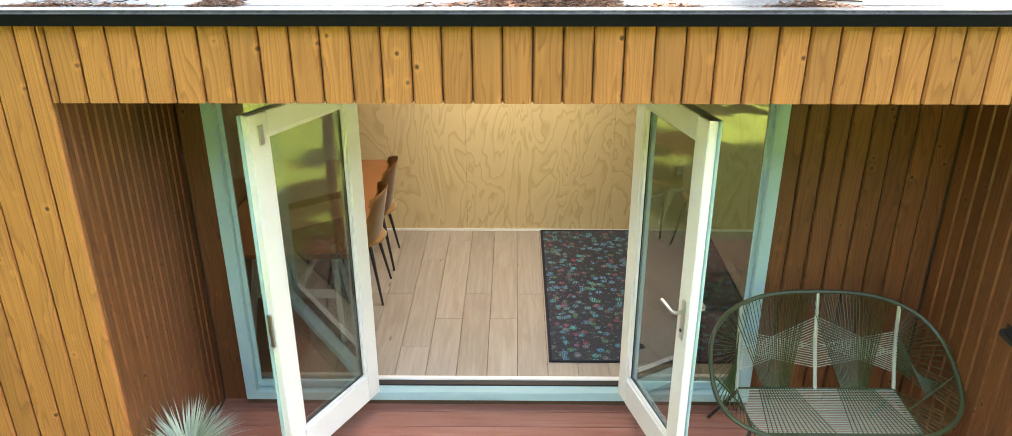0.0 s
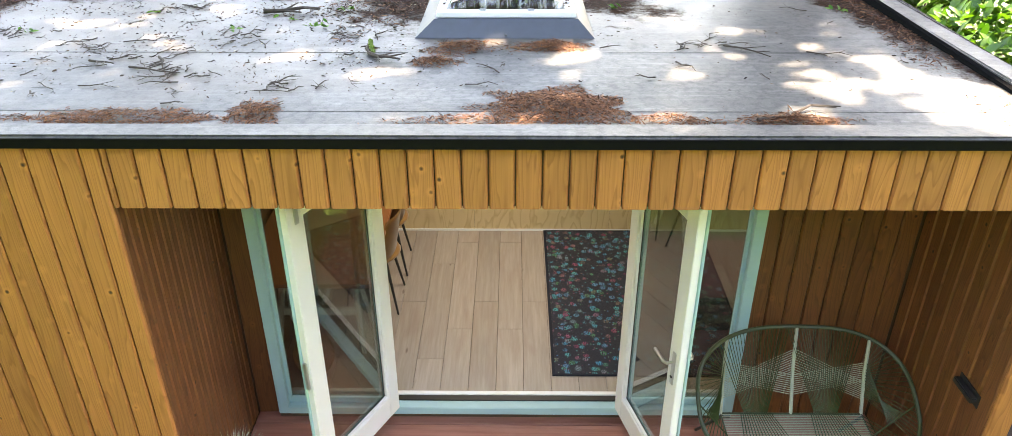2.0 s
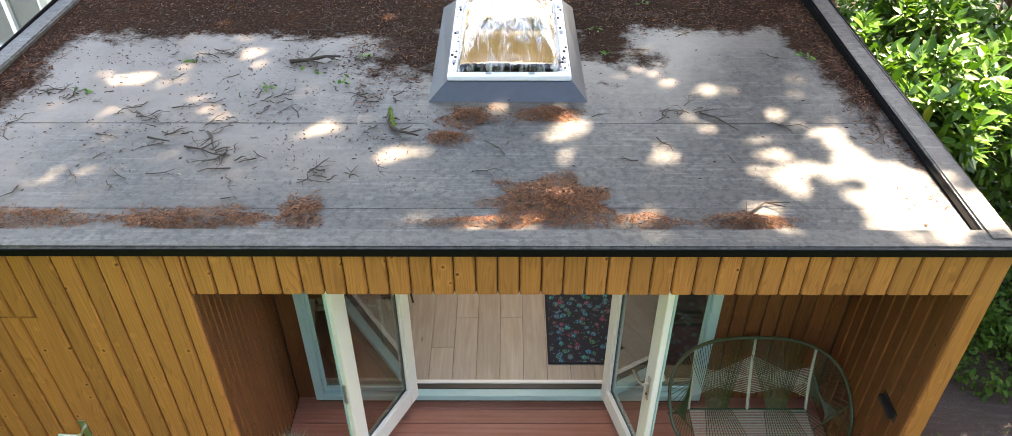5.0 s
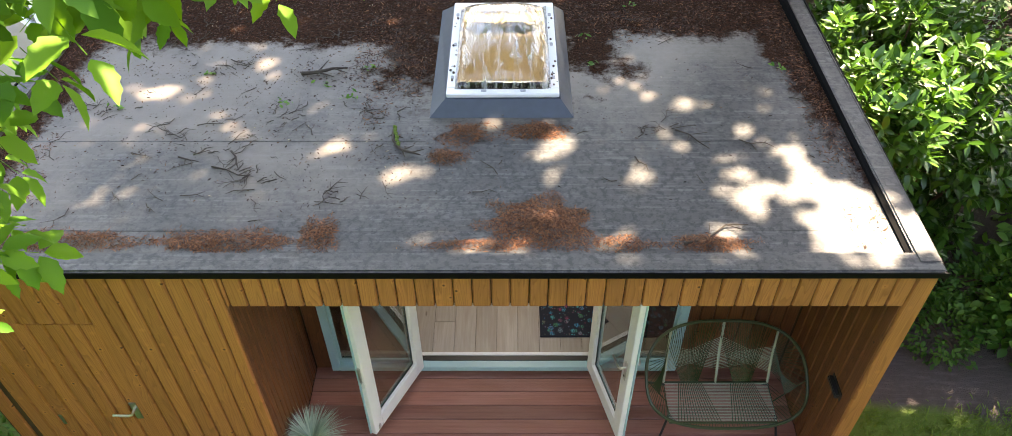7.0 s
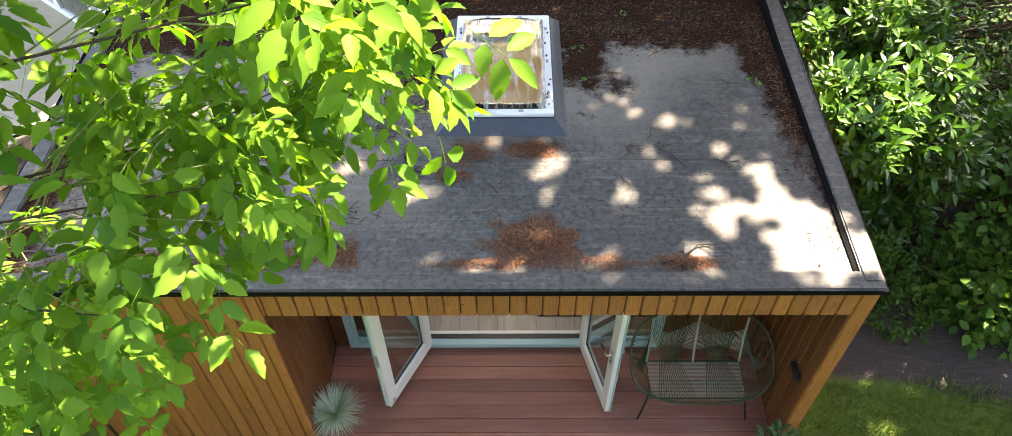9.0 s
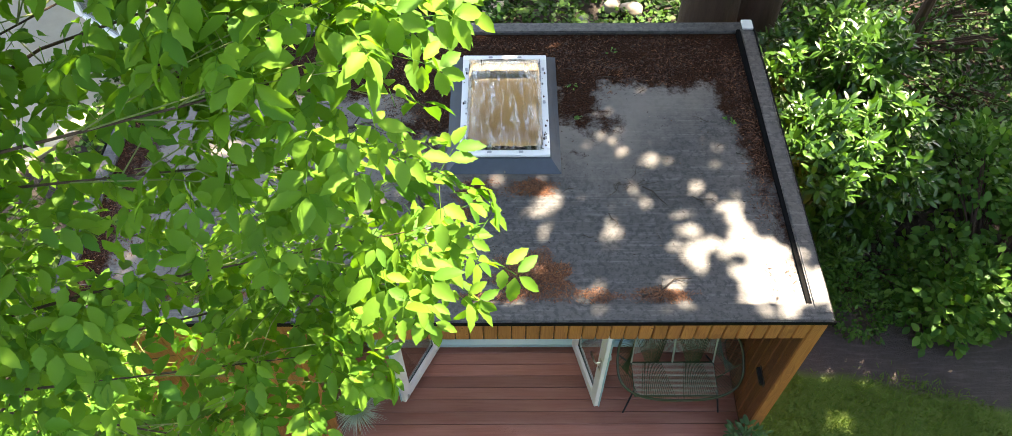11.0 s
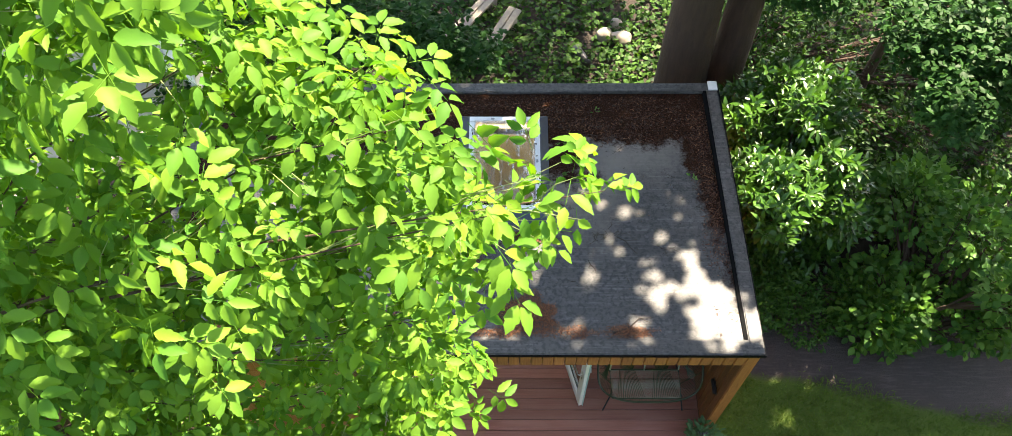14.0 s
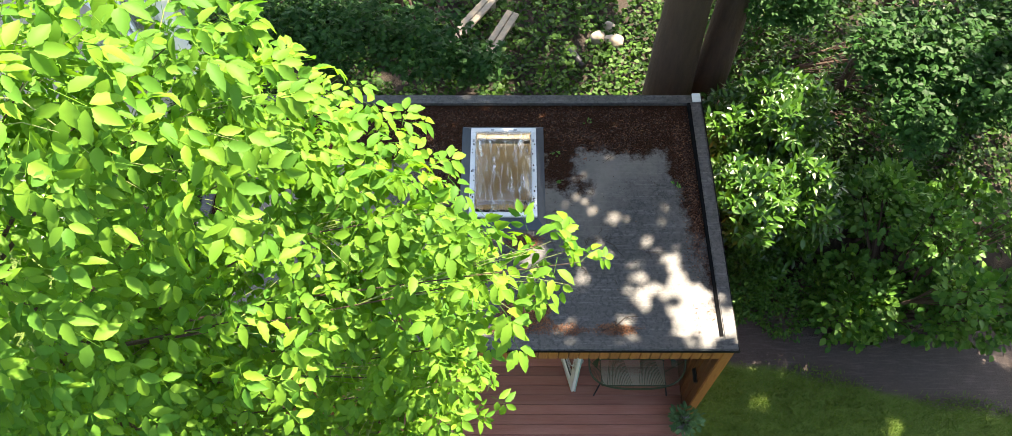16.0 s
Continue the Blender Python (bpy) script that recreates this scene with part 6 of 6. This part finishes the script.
# ---- plywood sheets and floor planks ----
x = -0.14 - 1.22 * 3
sheet = mesh_of("sheet", [(px, py, pz) for px in (-0.609, 0.609) for py in (0, 0.010) for pz in (0, 2.195)], [(0, 1, 3, 2), (4, 6, 7, 5), (0, 4, 5, 1), (2, 3, 7, 6), (0, 2, 6, 4), (1, 5, 7, 3)], PLY)
for k in range(5):
    cx = x + 0.61 + 1.22 * k
    if cx + 0.609 < RX1 - 0.03 and cx - 0.609 > X0 + 0.1:
        piece("sheet", sheet, wall_room_back, pose(cx, 6.272, FLOOR + 0.001))
cx = -0.14 + 1.22 * 2
last = mesh_of("sheet", [(px, py, pz) for px in (0, RX1 - 0.034 - cx) for py in (0, 0.010) for pz in (0, 2.195)], [(0, 1, 3, 2), (4, 6, 7, 5), (0, 4, 5, 1), (2, 3, 7, 6), (0, 2, 6, 4), (1, 5, 7, 3)], PLY)
piece("sheet", last, wall_room_back, pose(cx + 0.001, 6.272, FLOOR + 0.001))


def plank_mesh(w, l):
    g = 0.0012
    h = 0.011
    c = 0.002
    prof = [(-w / 2 + g, -h), (-w / 2 + g, -c), (-w / 2 + g + c, 0), (w / 2 - g - c, 0), (w / 2 - g, -c), (w / 2 - g, -h)]
    vs = [(px, py, pz) for py in (-l / 2 + g, l / 2 - g) for px, pz in prof]
    n = len(prof)
    return mesh_of("plank", vs, [(k, n + k, n + k + 1, k + 1) for k in range(n - 1)] + [(n - 1, 2 * n - 1, n, 0), tuple(range(n)), tuple(range(n, 2 * n))[::-1]], OAKFLOOR)


PWD = 0.19
pcache = {}
rs = random.Random(2)
k = 0
x = X0 + 0.125 + PWD / 2
while x + PWD / 2 < RX1 - 0.03:
    y0 = FY + 0.107 if x > RX0 - 0.05 else RY + 0.185
    cuts = [y0, y0 + rs.choice((0.35, 0.7, 1.05)), ]
    while cuts[-1] + 1.25 < 6.268:
        cuts.append(cuts[-1] + 1.25)
    cuts.append(6.268)
    for a, c in zip(cuts, cuts[1:]):
        l = round(c - a, 3)
        if l not in pcache:
            pcache[l] = plank_mesh(PWD, l)
        piece("plank", pcache[l], floor_ob, pose(x, (a + c) / 2, FLOOR))
    x += PWD
